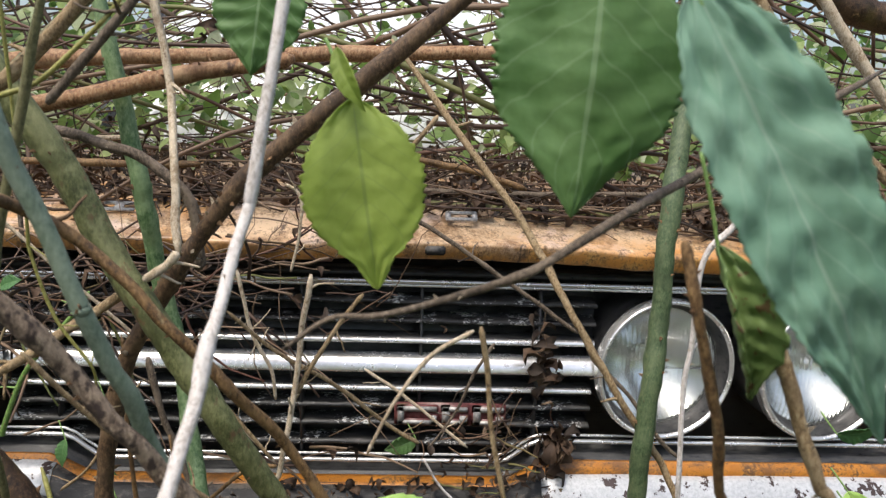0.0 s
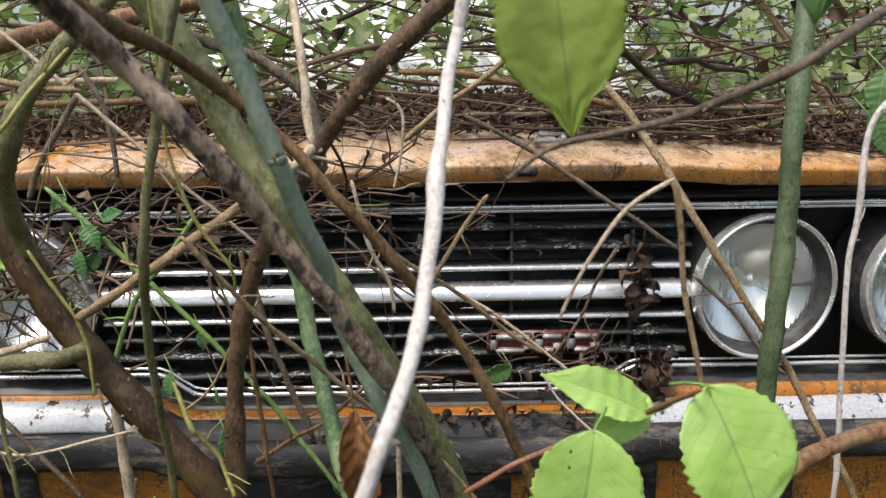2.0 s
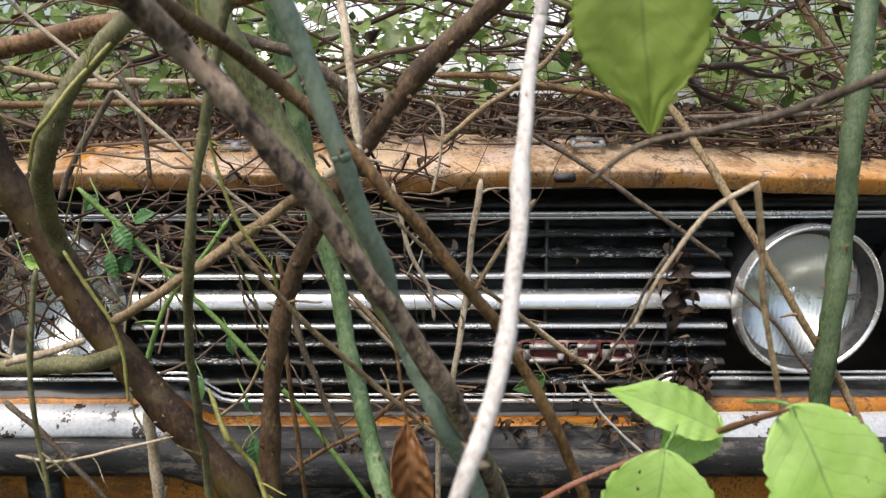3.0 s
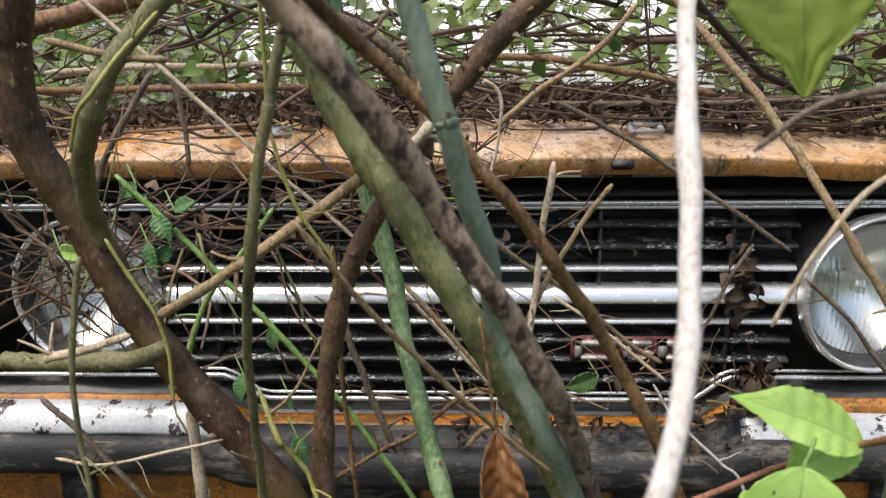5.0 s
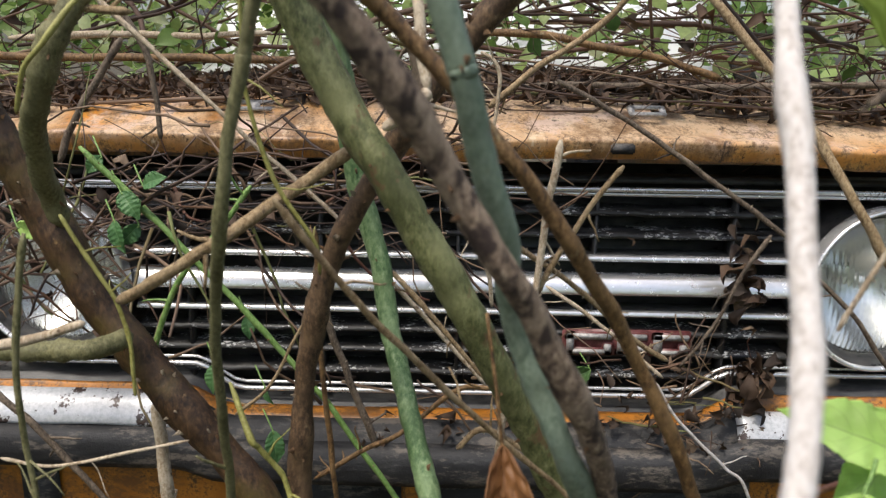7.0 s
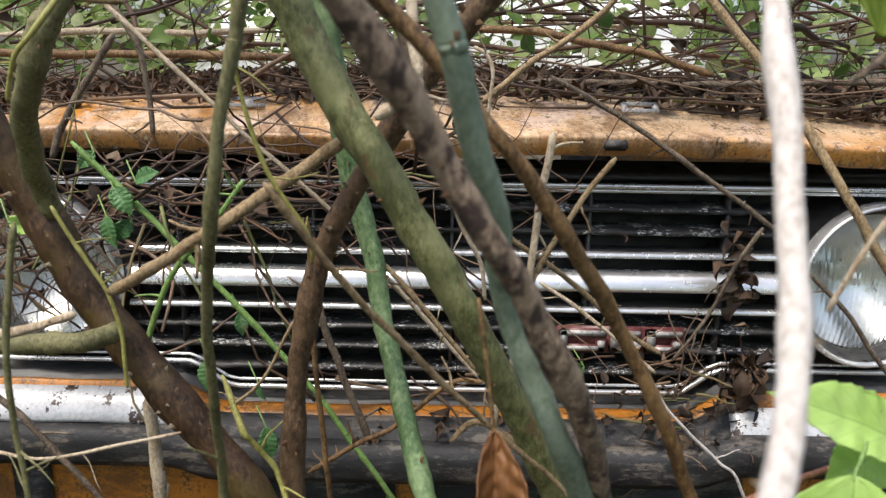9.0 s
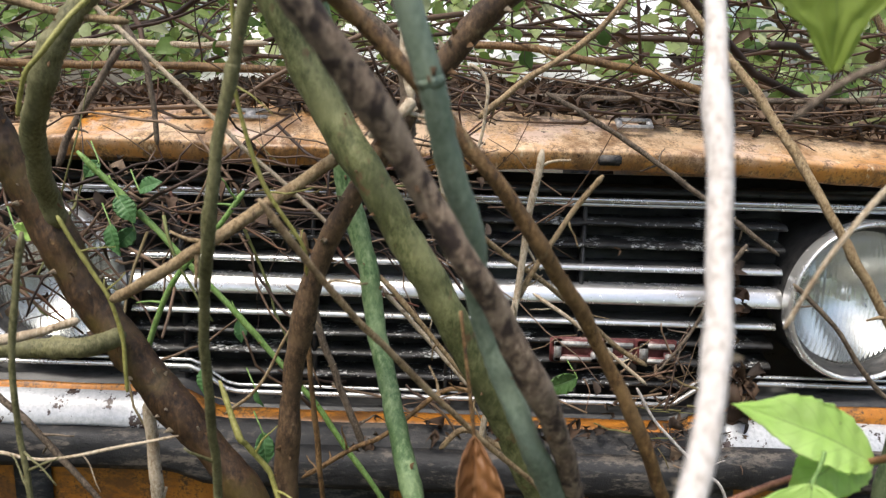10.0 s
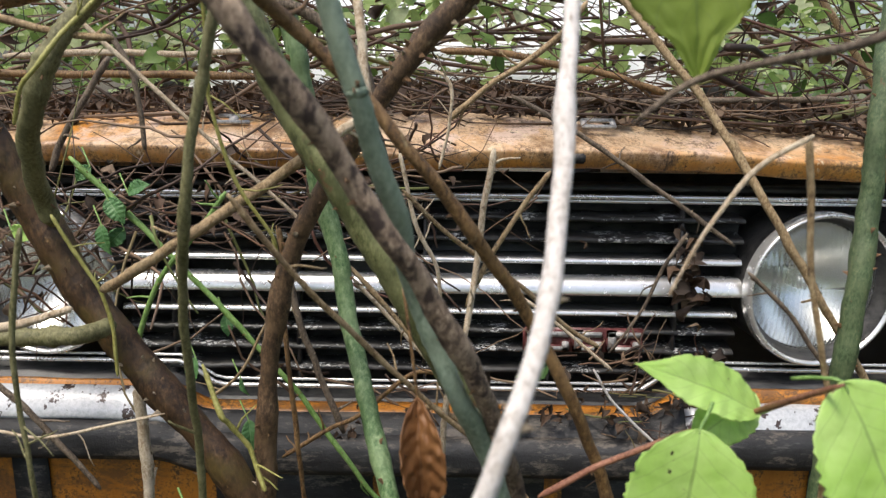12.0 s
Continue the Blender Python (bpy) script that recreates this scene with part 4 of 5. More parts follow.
stem("vine", [(-0.3, -0.165, 0.769), (-0.263, -0.165, 0.731), (-0.226, -0.165, 0.693), (-0.188, -0.165, 0.65), (-0.148, -0.165, 0.603), (-0.112, -0.165, 0.559), (-0.084, -0.165, 0.516), (-0.056, -0.165, 0.473), (-0.011, -0.155, 0.373), (0.009, -0.125, -0.01)], 0.0026, "green", "fresh green thorny vine", thorns=30, taper=0.88, seed=31)
stem("vine", [(-0.235, -0.215, 0.617), (-0.232, -0.215, 0.626), (-0.212, -0.215, 0.675), (-0.176, -0.215, 0.719), (-0.154, -0.215, 0.749)], 0.0023, "green", "fresh green vine shoot", thorns=8, taper=0.88, seed=32)
stem("grass_stalk", [(-0.087, -0.471, 1.007), (-0.093, -0.44, 0.85), (-0.094, -0.435, 0.825), (-0.085, -0.43, 0.787), (-0.069, -0.425, 0.759), (-0.068, -0.42, 0.742)], 0.0010, "yellow", "thin yellow dry grass stalk", thorns=0, taper=0.88, seed=33)
stem("vine", [(0.077, -0.08, 0.822), (0.114, -0.08, 0.803), (0.152, -0.08, 0.781), (0.19, -0.08, 0.756), (0.226, -0.08, 0.731), (0.261, -0.08, 0.708), (0.297, -0.08, 0.682)], 0.0025, "greybrown", "thin dark thorny vine", thorns=10, taper=0.88, seed=34)
stem("vine", [(0.311, -0.085, 0.657), (0.355, -0.085, 0.616), (0.392, -0.085, 0.567), (0.417, -0.085, 0.545)], 0.0023, "greybrown", "thin dark vine across the headlamp", thorns=6, taper=0.88, seed=35)
stem("bramble_cane", [(-0.194, -0.31, 0.626), (-0.193, -0.31, 0.589), (-0.192, -0.31, 0.556), (-0.191, -0.31, 0.531), (-0.189, -0.3, 0.431), (-0.169, -0.27, -0.01)], 0.0041, "straw", "dry split straw coloured stem", thorns=0, taper=0.88, seed=36)
stem("twig", [(0.0585, -0.5288, 0.6748), (0.0701, -0.5304, 0.6827), (0.0814, -0.5322, 0.6905), (0.0939, -0.5300, 0.6951), (0.1070, -0.5265, 0.6988), (0.1205, -0.5231, 0.7022), (0.1328, -0.5240, 0.7071), (0.1391, -0.5381, 0.7178), (0.1422, -0.5564, 0.7300), (0.1463, -0.5811, 0.7464)], 0.0013, "red", "reddish bramble shoot carrying fresh leaves", thorns=8, taper=0.8, seed=37)
stem("bramble_cane", [(0.131, -0.265, 0.626), (0.145, -0.265, 0.603), (0.162, -0.265, 0.584), (0.184, -0.265, 0.563), (0.202, -0.265, 0.542), (0.231, -0.255, 0.442), (0.251, -0.225, -0.01)], 0.0011, "pale", "thin white dry twig", thorns=3, taper=0.88, seed=38)
stem("leaf_stalk", [(-0.279, -0.12, 0.876), (-0.26, -0.12, 0.842), (-0.254, -0.12, 0.803), (-0.254, -0.12, 0.772)], 0.0025, "greybrown", "dark hanging leaf stalk", thorns=0, taper=0.88, seed=39)
stem("vine", [(-0.299, -0.075, 0.853), (-0.325, -0.075, 0.814), (-0.348, -0.075, 0.78), (-0.364, -0.075, 0.744)], 0.0033, "greybrown", "grey brown looping vine", thorns=3, taper=0.88, seed=40)
stem("twig", [(-0.302, -0.35, 0.967), (-0.184, -0.35, 0.859), (-0.159, -0.35, 0.836), (-0.135, -0.35, 0.813), (-0.112, -0.35, 0.791), (-0.089, -0.35, 0.771), (-0.068, -0.35, 0.752)], 0.0013, "straw", "thin tan twig slanting through the brambles", thorns=4, taper=0.88, seed=41)
stem("tendril", [(-0.236, -0.405, 0.638), (-0.21, -0.405, 0.634), (-0.177, -0.405, 0.641), (-0.139, -0.405, 0.65)], 0.0009, "straw", "thin pale bare tendril", thorns=0, taper=0.88, seed=42)
stem("twig", [(0.18, -0.305, 0.739), (0.166, -0.305, 0.714), (0.155, -0.305, 0.688), (0.146, -0.305, 0.673), (0.133, -0.305, 0.654)], 0.0014, "greybrown", "thin grey brown broken twig", thorns=4, taper=0.6, seed=43)
stem("bramble_cane", [(0.2, -0.62, 0.872), (0.202, -0.622, 0.862), (0.205, -0.624, 0.849), (0.21, -0.624, 0.832), (0.216, -0.622, 0.81), (0.221, -0.617, 0.786), (0.226, -0.612, 0.766), (0.234, -0.596, 0.666), (0.254, -0.566, -0.01)], 0.0019, "brown", "brown upright bramble cane", thorns=8, taper=0.88, seed=44)
stem("bramble_cane", [(0.234, -0.61, 0.85), (0.237, -0.61, 0.842), (0.243, -0.611, 0.826), (0.25, -0.613, 0.805), (0.258, -0.615, 0.786), (0.264, -0.615, 0.77), (0.274, -0.605, 0.67), (0.294, -0.575, -0.01)], 0.0025, "tan", "tan split bramble cane", thorns=6, taper=0.88, seed=45)
stem("bramble_cane", [(0.35, -0.3, 1.006), (0.377, -0.3, 0.97), (0.401, -0.3, 0.939), (0.426, -0.3, 0.91), (0.457, -0.3, 0.882), (0.493, -0.3, 0.854)], 0.0045, "tan", "tan arching bramble branch", thorns=4, taper=0.88, seed=46)
stem("bramble_cane", [(0.421, -0.25, 1.017), (0.454, -0.25, 0.976), (0.492, -0.25, 0.929), (0.522, -0.25, 0.894)], 0.0045, "straw", "pale dry arching branch", thorns=3, taper=0.88, seed=47)
stem("bramble_cane", [(0.196, -0.53, 0.678), (0.222, -0.522, 0.688), (0.252, -0.515, 0.694), (0.289, -0.508, 0.696), (0.325, -0.5, 0.697)], 0.0043, "rust", "thick reddish brown low branch", thorns=4, taper=0.88, seed=48)
stem("twig", [(-0.073, -0.5, 0.909), (-0.056, -0.5, 0.916), (-0.04, -0.5, 0.929), (-0.023, -0.5, 0.947), (-0.014, -0.5, 0.96)], 0.0012, "yellow", "yellow green vine shoot", thorns=0, taper=0.88, seed=49)
stem("bramble_cane", [(-0.052, -0.5, 0.907), (-0.038, -0.5, 0.923), (-0.023, -0.5, 0.941), (-0.01, -0.5, 0.956), (-0.003, -0.5, 0.965)], 0.0022, "greybrown", "grey brown bramble shoot", thorns=3, taper=0.88, seed=50)
stem("bramble_cane", [(-0.101, -0.45, 0.913), (-0.089, -0.45, 0.923), (-0.077, -0.45, 0.935), (-0.057, -0.45, 0.955), (-0.046, -0.45, 0.966)], 0.0037, "tan", "tan bramble branch with thorns", thorns=4, taper=0.88, seed=51)
stem("bramble_cane", [(-0.119, -0.35, 0.89), (-0.088, -0.35, 0.882), (-0.06, -0.35, 0.872), (-0.035, -0.35, 0.851), (-0.027, -0.35, 0.831), (-0.026, -0.35, 0.8)], 0.0032, "greybrown", "dark grey brown crooked branch", thorns=6, taper=1.3, seed=52)
stem("bramble_cane", [(-0.504, 0.03, 0.838), (-0.415, 0.035, 0.836), (-0.301, 0.04, 0.837), (-0.186, 0.045, 0.836), (-0.129, 0.05, 0.838)], 0.0043, "brown", "dark brown cane lying over the bonnet", thorns=6, taper=0.88, seed=53)
stem("twig", [(-0.216, -0.4, 0.867), (-0.182, -0.4, 0.859), (-0.153, -0.4, 0.856)], 0.0020, "tan", "thin tan bare twig end", thorns=2, taper=0.88, seed=54)
stem("bramble_cane", [(0.011, 0.05, 0.804), (0.081, 0.05, 0.814), (0.151, 0.05, 0.815), (0.232, 0.05, 0.814), (0.335, 0.05, 0.817), (0.45, 0.05, 0.819)], 0.0035, "greybrown", "dark cane lying along the bonnet edge", thorns=6, taper=0.88, seed=55)
stem("bramble_cane", [(0.009, 0.02, 0.865), (0.076, 0.02, 0.863), (0.137, 0.02, 0.851), (0.188, 0.02, 0.842), (0.25, 0.02, 0.823)], 0.0039, "brown", "reddish brown cane over the bonnet", thorns=6, taper=0.88, seed=56)
stem("bramble_cane", [(0.018, -0.1, 0.8), (0.055, -0.1, 0.831), (0.092, -0.1, 0.855), (0.122, -0.1, 0.882), (0.139, -0.1, 0.905)], 0.0028, "tan", "thin tan cane rising from the bonnet", thorns=3, taper=0.88, seed=57)
stem("bramble_cane", [(-0.497, 0.1, 0.855), (-0.384, 0.1, 0.861), (-0.303, 0.1, 0.86), (-0.21, 0.1, 0.864)], 0.0037, "straw", "pale dry cane over the bonnet", thorns=2, taper=0.88, seed=58)
stem("bramble_cane", [(-0.184, -0.45, 0.766), (-0.19, -0.45, 0.738), (-0.194, -0.45, 0.711), (-0.195, -0.45, 0.682), (-0.193, -0.45, 0.653), (-0.192, -0.45, 0.629), (-0.19, -0.44, 0.529), (-0.17, -0.41, -0.01)], 0.0015, "greyvine", "thin hanging grey green vine", thorns=1, taper=0.88, seed=59)
stem("bramble_cane", [(-0.306, -0.3, 0.628), (-0.279, -0.3, 0.601), (-0.256, -0.3, 0.573), (-0.232, -0.3, 0.54)], 0.0022, "greybrown", "thin dark slanting twig", thorns=3, taper=0.88, seed=60)
stem("bramble_cane", [(-0.089, -0.32, 0.742), (-0.088, -0.32, 0.725), (-0.088, -0.32, 0.672), (-0.083, -0.32, 0.613), (-0.079, -0.32, 0.558), (-0.073, -0.31, 0.458), (-0.053, -0.28, -0.01)], 0.0017, "brown", "thin brown dry stalk", thorns=3, taper=0.88, seed=61)
stem("bramble_cane", [(-0.112, -0.2, 0.687), (-0.104, -0.2, 0.647), (-0.093, -0.2, 0.61), (-0.067, -0.2, 0.539)], 0.0031, "greybrown", "dark crooked thorny twig", thorns=8, taper=0.88, seed=62)
stem("twig", [(0.008, -0.2, 0.843), (0.018, -0.2, 0.837), (0.022, -0.2, 0.823), (0.019, -0.2, 0.795), (0.012, -0.2, 0.767)], 0.0014, "straw", "thin pale curling tendril", thorns=0, taper=0.88, seed=63)
stem("twig", [(-0.012, -0.3, 0.789), (-0.007, -0.3, 0.767), (-0.001, -0.3, 0.74), (0.013, -0.3, 0.713), (0.016, -0.3, 0.689)], 0.0015, "straw", "thin pale dry grass blade", thorns=0, taper=0.88, seed=64)
stem("twig", [(-0.048, -0.3, 0.714), (-0.02, -0.3, 0.682), (0.013, -0.3, 0.641)], 0.0016, "tan", "thin tan thorny twig", thorns=8, taper=0.88, seed=65)
stem("twig", [(-0.046, -0.29, 0.701), (-0.016, -0.29, 0.667), (0.014, -0.29, 0.633)], 0.0015, "straw", "thin pale dry twig", thorns=2, taper=0.88, seed=66)
stem("twig", [(-0.148, -0.3, 0.613), (-0.125, -0.3, 0.633), (-0.106, -0.3, 0.668), (-0.084, -0.3, 0.702)], 0.0011, "tan", "thin tan bare twig", thorns=1, taper=0.88, seed=67)
stem("twig", [(-0.097, -0.3, 0.568), (-0.063, -0.3, 0.591), (-0.041, -0.3, 0.602), (-0.005, -0.3, 0.633), (0.017, -0.3, 0.635)], 0.0017, "brown", "thin brown thorny runner", thorns=9, taper=0.88, seed=68)
stem("bramble_cane", [(0.479, 0.265, 0.991), (0.501, 0.265, 0.959), (0.542, 0.265, 0.904), (0.591, 0.265, 0.839), (0.632, 0.265, 0.784), (0.67, 0.265, 0.736)], 0.0047, "tan", "thin tan slanting cane", thorns=3, taper=0.88, seed=69)
stem("bramble_cane", [(0.073, -0.1, 0.645), (0.113, -0.1, 0.618), (0.153, -0.1, 0.585), (0.183, -0.1, 0.56)], 0.0018, "straw", "thin pale thorny twig on the grille", thorns=10, taper=0.88, seed=70)
stem("twig", [(-0.004, -0.35, 0.619), (0.012, -0.35, 0.632), (0.043, -0.35, 0.613), (0.063, -0.35, 0.596)], 0.0017, "tan", "thin tan forked twig", thorns=3, taper=0.88, seed=71)
stem("bramble_cane", [(0.427, -0.2, 1.038), (0.463, -0.2, 1.017), (0.49, -0.2, 1.005), (0.541, -0.2, 0.995)], 0.0143, "bark", "thick dark branch of the thicket", thorns=4, taper=0.88, seed=72)
stem("vine", [(-0.1535, -0.4055, 0.8795), (-0.1588, -0.4117, 0.8717), (-0.1636, -0.4184, 0.8640), (-0.1681, -0.4253, 0.8564), (-0.1724, -0.4310, 0.8486), (-0.1783, -0.4331, 0.8407), (-0.1857, -0.4322, 0.8328), (-0.1901, -0.4300, 0.8230), (-0.1945, -0.4269, 0.8126)], 0.0013, "yellow", "thin yellow green vine climbing the forked branch", thorns=0, taper=0.8, seed=73)
stem("vine", [(-0.1293, -0.3663, 0.6650), (-0.1153, -0.3793, 0.6395), (-0.1116, -0.3774, 0.6329), (-0.1079, -0.3757, 0.6263), (-0.1041, -0.3743, 0.6197), (-0.1003, -0.3738, 0.6133), (-0.0978, -0.3748, 0.6066), (-0.0950, -0.3770, 0.6005), (-0.0920, -0.3799, 0.5949), (-0.0890, -0.3828, 0.5893)], 0.0016, "yellow", "thin yellow green vine low on the briar", thorns=0, taper=0.9, seed=74)

# ---- leaves that stand out ----
leaf("hanging_leaf", (0.089, -0.557, 0.914), (0.1, -0.557, 0.839), 0.05, "lime", "lime green bramble leaf hanging on its stalk", fold=0.1, droop=0.05, teeth=19, jag=0.09, drip=True, shape=0.95, ripple=0.0, crinkle=0.02, stalk=[(0.078, -0.553, 0.936), (0.082, -0.556, 0.928)], seed=2)
leaf("folded_leaf", (0.083, -0.562, 0.932), (0.0945, -0.566, 0.909), 0.009, "lime", "pale yellow green folded young leaf", facing=(-0.6, -1, 0.2), fold=0.5, droop=0.1, teeth=5, jag=0.05, seed=4)
leaf("hanging_leaf", (0.173, -0.6, 0.968), (0.167, -0.6, 0.876), 0.069, "dark", "dark green toothed bramble leaf", fold=-0.2, droop=0.05, teeth=24, jag=0.09, shape=0.8, ripple=0.004, crinkle=0.02, seed=3, stalk=[(0.19, -0.59, 1.02), (0.18, -0.596, 0.99)])
leaf("hanging_leaf", (0.181, -0.66, 0.943), (0.247, -0.66, 0.822), 0.04, "blue", "large blue green crinkled bramble leaf", fold=0.25, droop=0.05, teeth=30, jag=0.06, shape=0.72, ripple=0.05, crinkle=0.07, seed=5, stalk=[(0.15, -0.63, 1.0), (0.166, -0.65, 0.97)])
leaf("curled_leaf", (0.219, -0.6, 0.868), (0.236, -0.6, 0.812), 0.022, "curled", "curled half-dried green leaf", fold=0.7, droop=0.12, teeth=16, jag=0.12, ripple=0.12, crinkle=0.1, curl=0.8, seed=7, stalk=[(0.21, -0.6, 0.9), (0.216, -0.6, 0.88)])
leaf("hanging_leaf", (0.047, -0.5, 0.975), (0.039, -0.5, 0.923), 0.043, "dark", "dark green leaf at the end of a cane", fold=-0.15, teeth=12, seed=9, stalk=[(0.06, -0.49, 1.02), (0.05, -0.498, 0.99)])
leaf("bramble_leaf", (0.14, -0.536, 0.716), (0.092, -0.536, 0.735), 0.022, "fresh", "bright green young bramble leaf", facing=(-0.1, -0.7, 0.7), fold=0.25, droop=0.08, teeth=12, seed=11, stalk=[(0.149, -0.54, 0.722), (0.145, -0.538, 0.719)])
leaf("bramble_leaf", (0.113, -0.552, 0.7165), (0.105, -0.556, 0.658), 0.048, "fresh", "bright green broad young bramble leaf", facing=(0, -0.75, 0.65), fold=0.15, droop=0.05, teeth=15, ripple=0.0, crinkle=0.012, seed=12, stalk=[(0.119, -0.545, 0.724), (0.116, -0.549, 0.72)])
leaf("bramble_leaf", (0.152, -0.569, 0.7425), (0.173, -0.583, 0.688), 0.05, "fresh", "bright green broad young bramble leaf", facing=(0.05, -0.75, 0.65), fold=0.15, droop=0.05, teeth=15, ripple=0.0, crinkle=0.012, seed=13, stalk=[(0.143, -0.553, 0.737), (0.147, -0.562, 0.741)])
leaf("bramble_leaf", (0.143, -0.525, 0.719), (0.116, -0.53, 0.699), 0.022, "fresh", "small bright green bramble leaf", facing=(0, -0.8, 0.5), fold=0.2, teeth=10, seed=14)
leaf("dry_leaf", (0.0099, -0.524, 0.7148), (0.0125, -0.527, 0.664), 0.023, "dry", "dry rust brown leaf hanging from a twig", fold=0.5, droop=0.1, teeth=9, curl=0.6, crinkle=0.09, ripple=0.08, twist=0.3, seed=15, stalk=[(0.004, -0.518, 0.758), (0.007, -0.521, 0.737)])
for i, (x, y, z, s, dx, dz, k) in enumerate((
    (-0.268, -0.17, 0.735, 0.03, 0.5, -0.7, "ivy"), (-0.258, -0.165, 0.708, 0.026, -0.6, -0.6, "ivy"), (-0.275, -0.17, 0.712, 0.028, 0.3, -0.9, "ivy"), (-0.25, -0.17, 0.74, 0.026, 0.8, 0.3, "ivy"),
    (-0.335, -0.2, 0.713, 0.026, 0.9, -0.1, "fresh"), (-0.2, -0.08, 0.605, 0.022, 0.1, -1, "ivy"), (-0.205, -0.16, 0.59, 0.026, -0.1, -1, "ivy"), (-0.16, -0.16, 0.53, 0.03, 0.1, -1, "ivy"), (-0.165, -0.16, 0.57, 0.02, 0.4, -0.7, "ivy"),
    (-0.29, -0.15, 0.76, 0.022, -0.5, -0.6, "ivy"), (0.42, -0.2, 0.86, 0.045, -0.1, -1, "dark"), (0.44, -0.15, 0.82, 0.04, 0.4, -0.9, "dark"), (0.46, -0.32, 0.63, 0.05, 0.5, -0.8, "fresh"), (0.48, -0.3, 0.6, 0.05, 0.2, -0.9, "fresh"), (0.47, -0.28, 0.66, 0.04, 0.8, 0.2, "ivy"), (0.13, -0.03, 0.537, 0.04, -0.9, -0.3, "dark"), (-0.13, -0.4, 0.58, 0.016, 0.3, -0.8, "ivy"))):
    leaf("small_leaf", (x, y, z), (x + dx * s, y - 0.004, z + dz * s), s * 0.6, k, "small green leaf on a vine", facing=(0.5 * math.sin(i * 3), -1, 0.8 * math.cos(i * 2)), fold=0.25, teeth=5, jag=0.35, seed=20 + i, stalk=[(x - 0.01, y + 0.01, z + 0.015)])


# ---- the tangle: what nobody could count ----
def bulk(name, verts, faces, mat, label, category):
    me = bpy.data.meshes.new(name)
    me.from_pydata(verts, [], faces)
    me.materials.append(mat)
    me.polygons.foreach_set("use_smooth", [True] * len(me.polygons))
    return tagged(new(name, me), label, category, kind="stuff")


def add_tube(verts, faces, line, r, sides=5):
    up, n = Vector((0.2, 0.5, 1)).normalized(), len(line)
    start = len(verts)
    for i, q in enumerate(line):
        ahead = (line[min(i + 1, n - 1)] - line[max(i - 1, 0)]).normalized()
        u = (up - ahead * up.dot(ahead)).normalized()
        w = ahead.cross(u)
        rr = r * (1 - 0.5 * i / n)
        for k in range(sides):
            a = 2 * math.pi * k / sides
            verts.append(q + (u * math.cos(a) + w * math.sin(a)) * rr)
    for i in range(n - 1):
        for k in range(sides):
            a, c_ = start + i * sides, start + (i + 1) * sides
            faces.append((a + k, a + (k + 1) % sides, c_ + (k + 1) % sides, c_ + k))
    faces.append(tuple(range(start + sides - 1, start - 1, -1)))
    faces.append(tuple(range(start + (n - 1) * sides, start + n * sides)))


def add_leaf(verts, faces, rng, at, size, flat=0.0, crumple=0.25):
    """A small pointed blade of six faces, folded and bent."""
    a = Vector((rng.gauss(0, 1), rng.gauss(0, 1), rng.gauss(0, 1) * (1 - flat))).normalized()
    nrm = Vector((rng.gauss(0, 0.5), rng.gauss(-0.5, 0.5), rng.gauss(0.6, 0.5) + flat * 2))
    nrm = (nrm - a * nrm.dot(a)).normalized()
    side = a.cross(nrm)
    w = size * rng.uniform(0.28, 0.42)
    start = len(verts)
    for v, ww in ((0, 0.12), (0.25, 0.85), (0.55, 1), (0.82, 0.55), (1, 0.05)):
        bend = nrm * size * crumple * (math.sin(v * 3) - v) * rng.uniform(0.3, 1.2)
        for u in (-1, 0, 1):
            verts.append(at + a * (v - 0.5) * size + side * (u * ww * w) + nrm * (abs(u) * w * crumple) + bend)
    for i in range(4):
        for k in range(2):
            s = start + i * 3 + k
            faces.append((s, s + 1, s + 4, s + 3))


def wander(rng, p, way, length, bend, n=8, sag=0.0):
    line, d = [], Vector(way).normalized()
    q = Vector(p)
    for i in range(n):
        line.append(q.copy())
        d = (d + Vector((rng.gauss(0, bend), rng.gauss(0, bend), rng.gauss(0, bend) - sag))).normalized()
        q += d * length / n
    return line


def bonnet_top(x, y):
    ys, zs = zip(*profile[8:])
    return float(np.interp(y - 0.06 * x * x, ys, zs)) - 0.07 * x * x


def piece(name, parent, make, mat):
    """One small mesh of its own under a thing."""
    verts, faces = [], []
    make(verts, faces)
    me = bpy.data.meshes.new(name)
    me.from_pydata(verts, [], faces)
    me.materials.append(mat)
    me.polygons.foreach_set("use_smooth", [True] * len(me.polygons))
    ob = new(name, me)
    ob.parent = parent
    return ob


# bramble canes lying over the bonnet
rng = random.Random(41)
tangle = tagged(new("bramble_tangle"), "tangle of bare brown bramble canes over the bonnet", "brambles")
for i in range(225):
    x, y = rng.uniform(-1.0, 1.0), rng.uniform(0.03, 1.0) ** 1.3
    z = bonnet_top(max(-0.6, min(0.6, x)), y) + rng.uniform(0.01, 0.36) * rng.random() ** 0.5
    way = (rng.choice((-1, 1)), rng.gauss(0, 0.35), rng.gauss(0, 0.22))
    if rng.random() < 0.18:
        way = (rng.gauss(0, 0.6), rng.gauss(0, 0.4), 1)
    line = wander(rng, (x, y, z), way, rng.uniform(0.3, 1.0), 0.13, 9, 0.01)
    line = [Vector((q.x, max(0.0, q.y), max(q.z, bonnet_top(max(-0.6, min(0.6, q.x)), max(0.04, q.y)) + 0.004))) for q in line]
    r = rng.choice((0.001, 0.0014, 0.0018, 0.0024, 0.0032, 0.0045))
    piece("cane", tangle, lambda vs, fs: add_tube(vs, fs, line, r, 6), TWIGS)

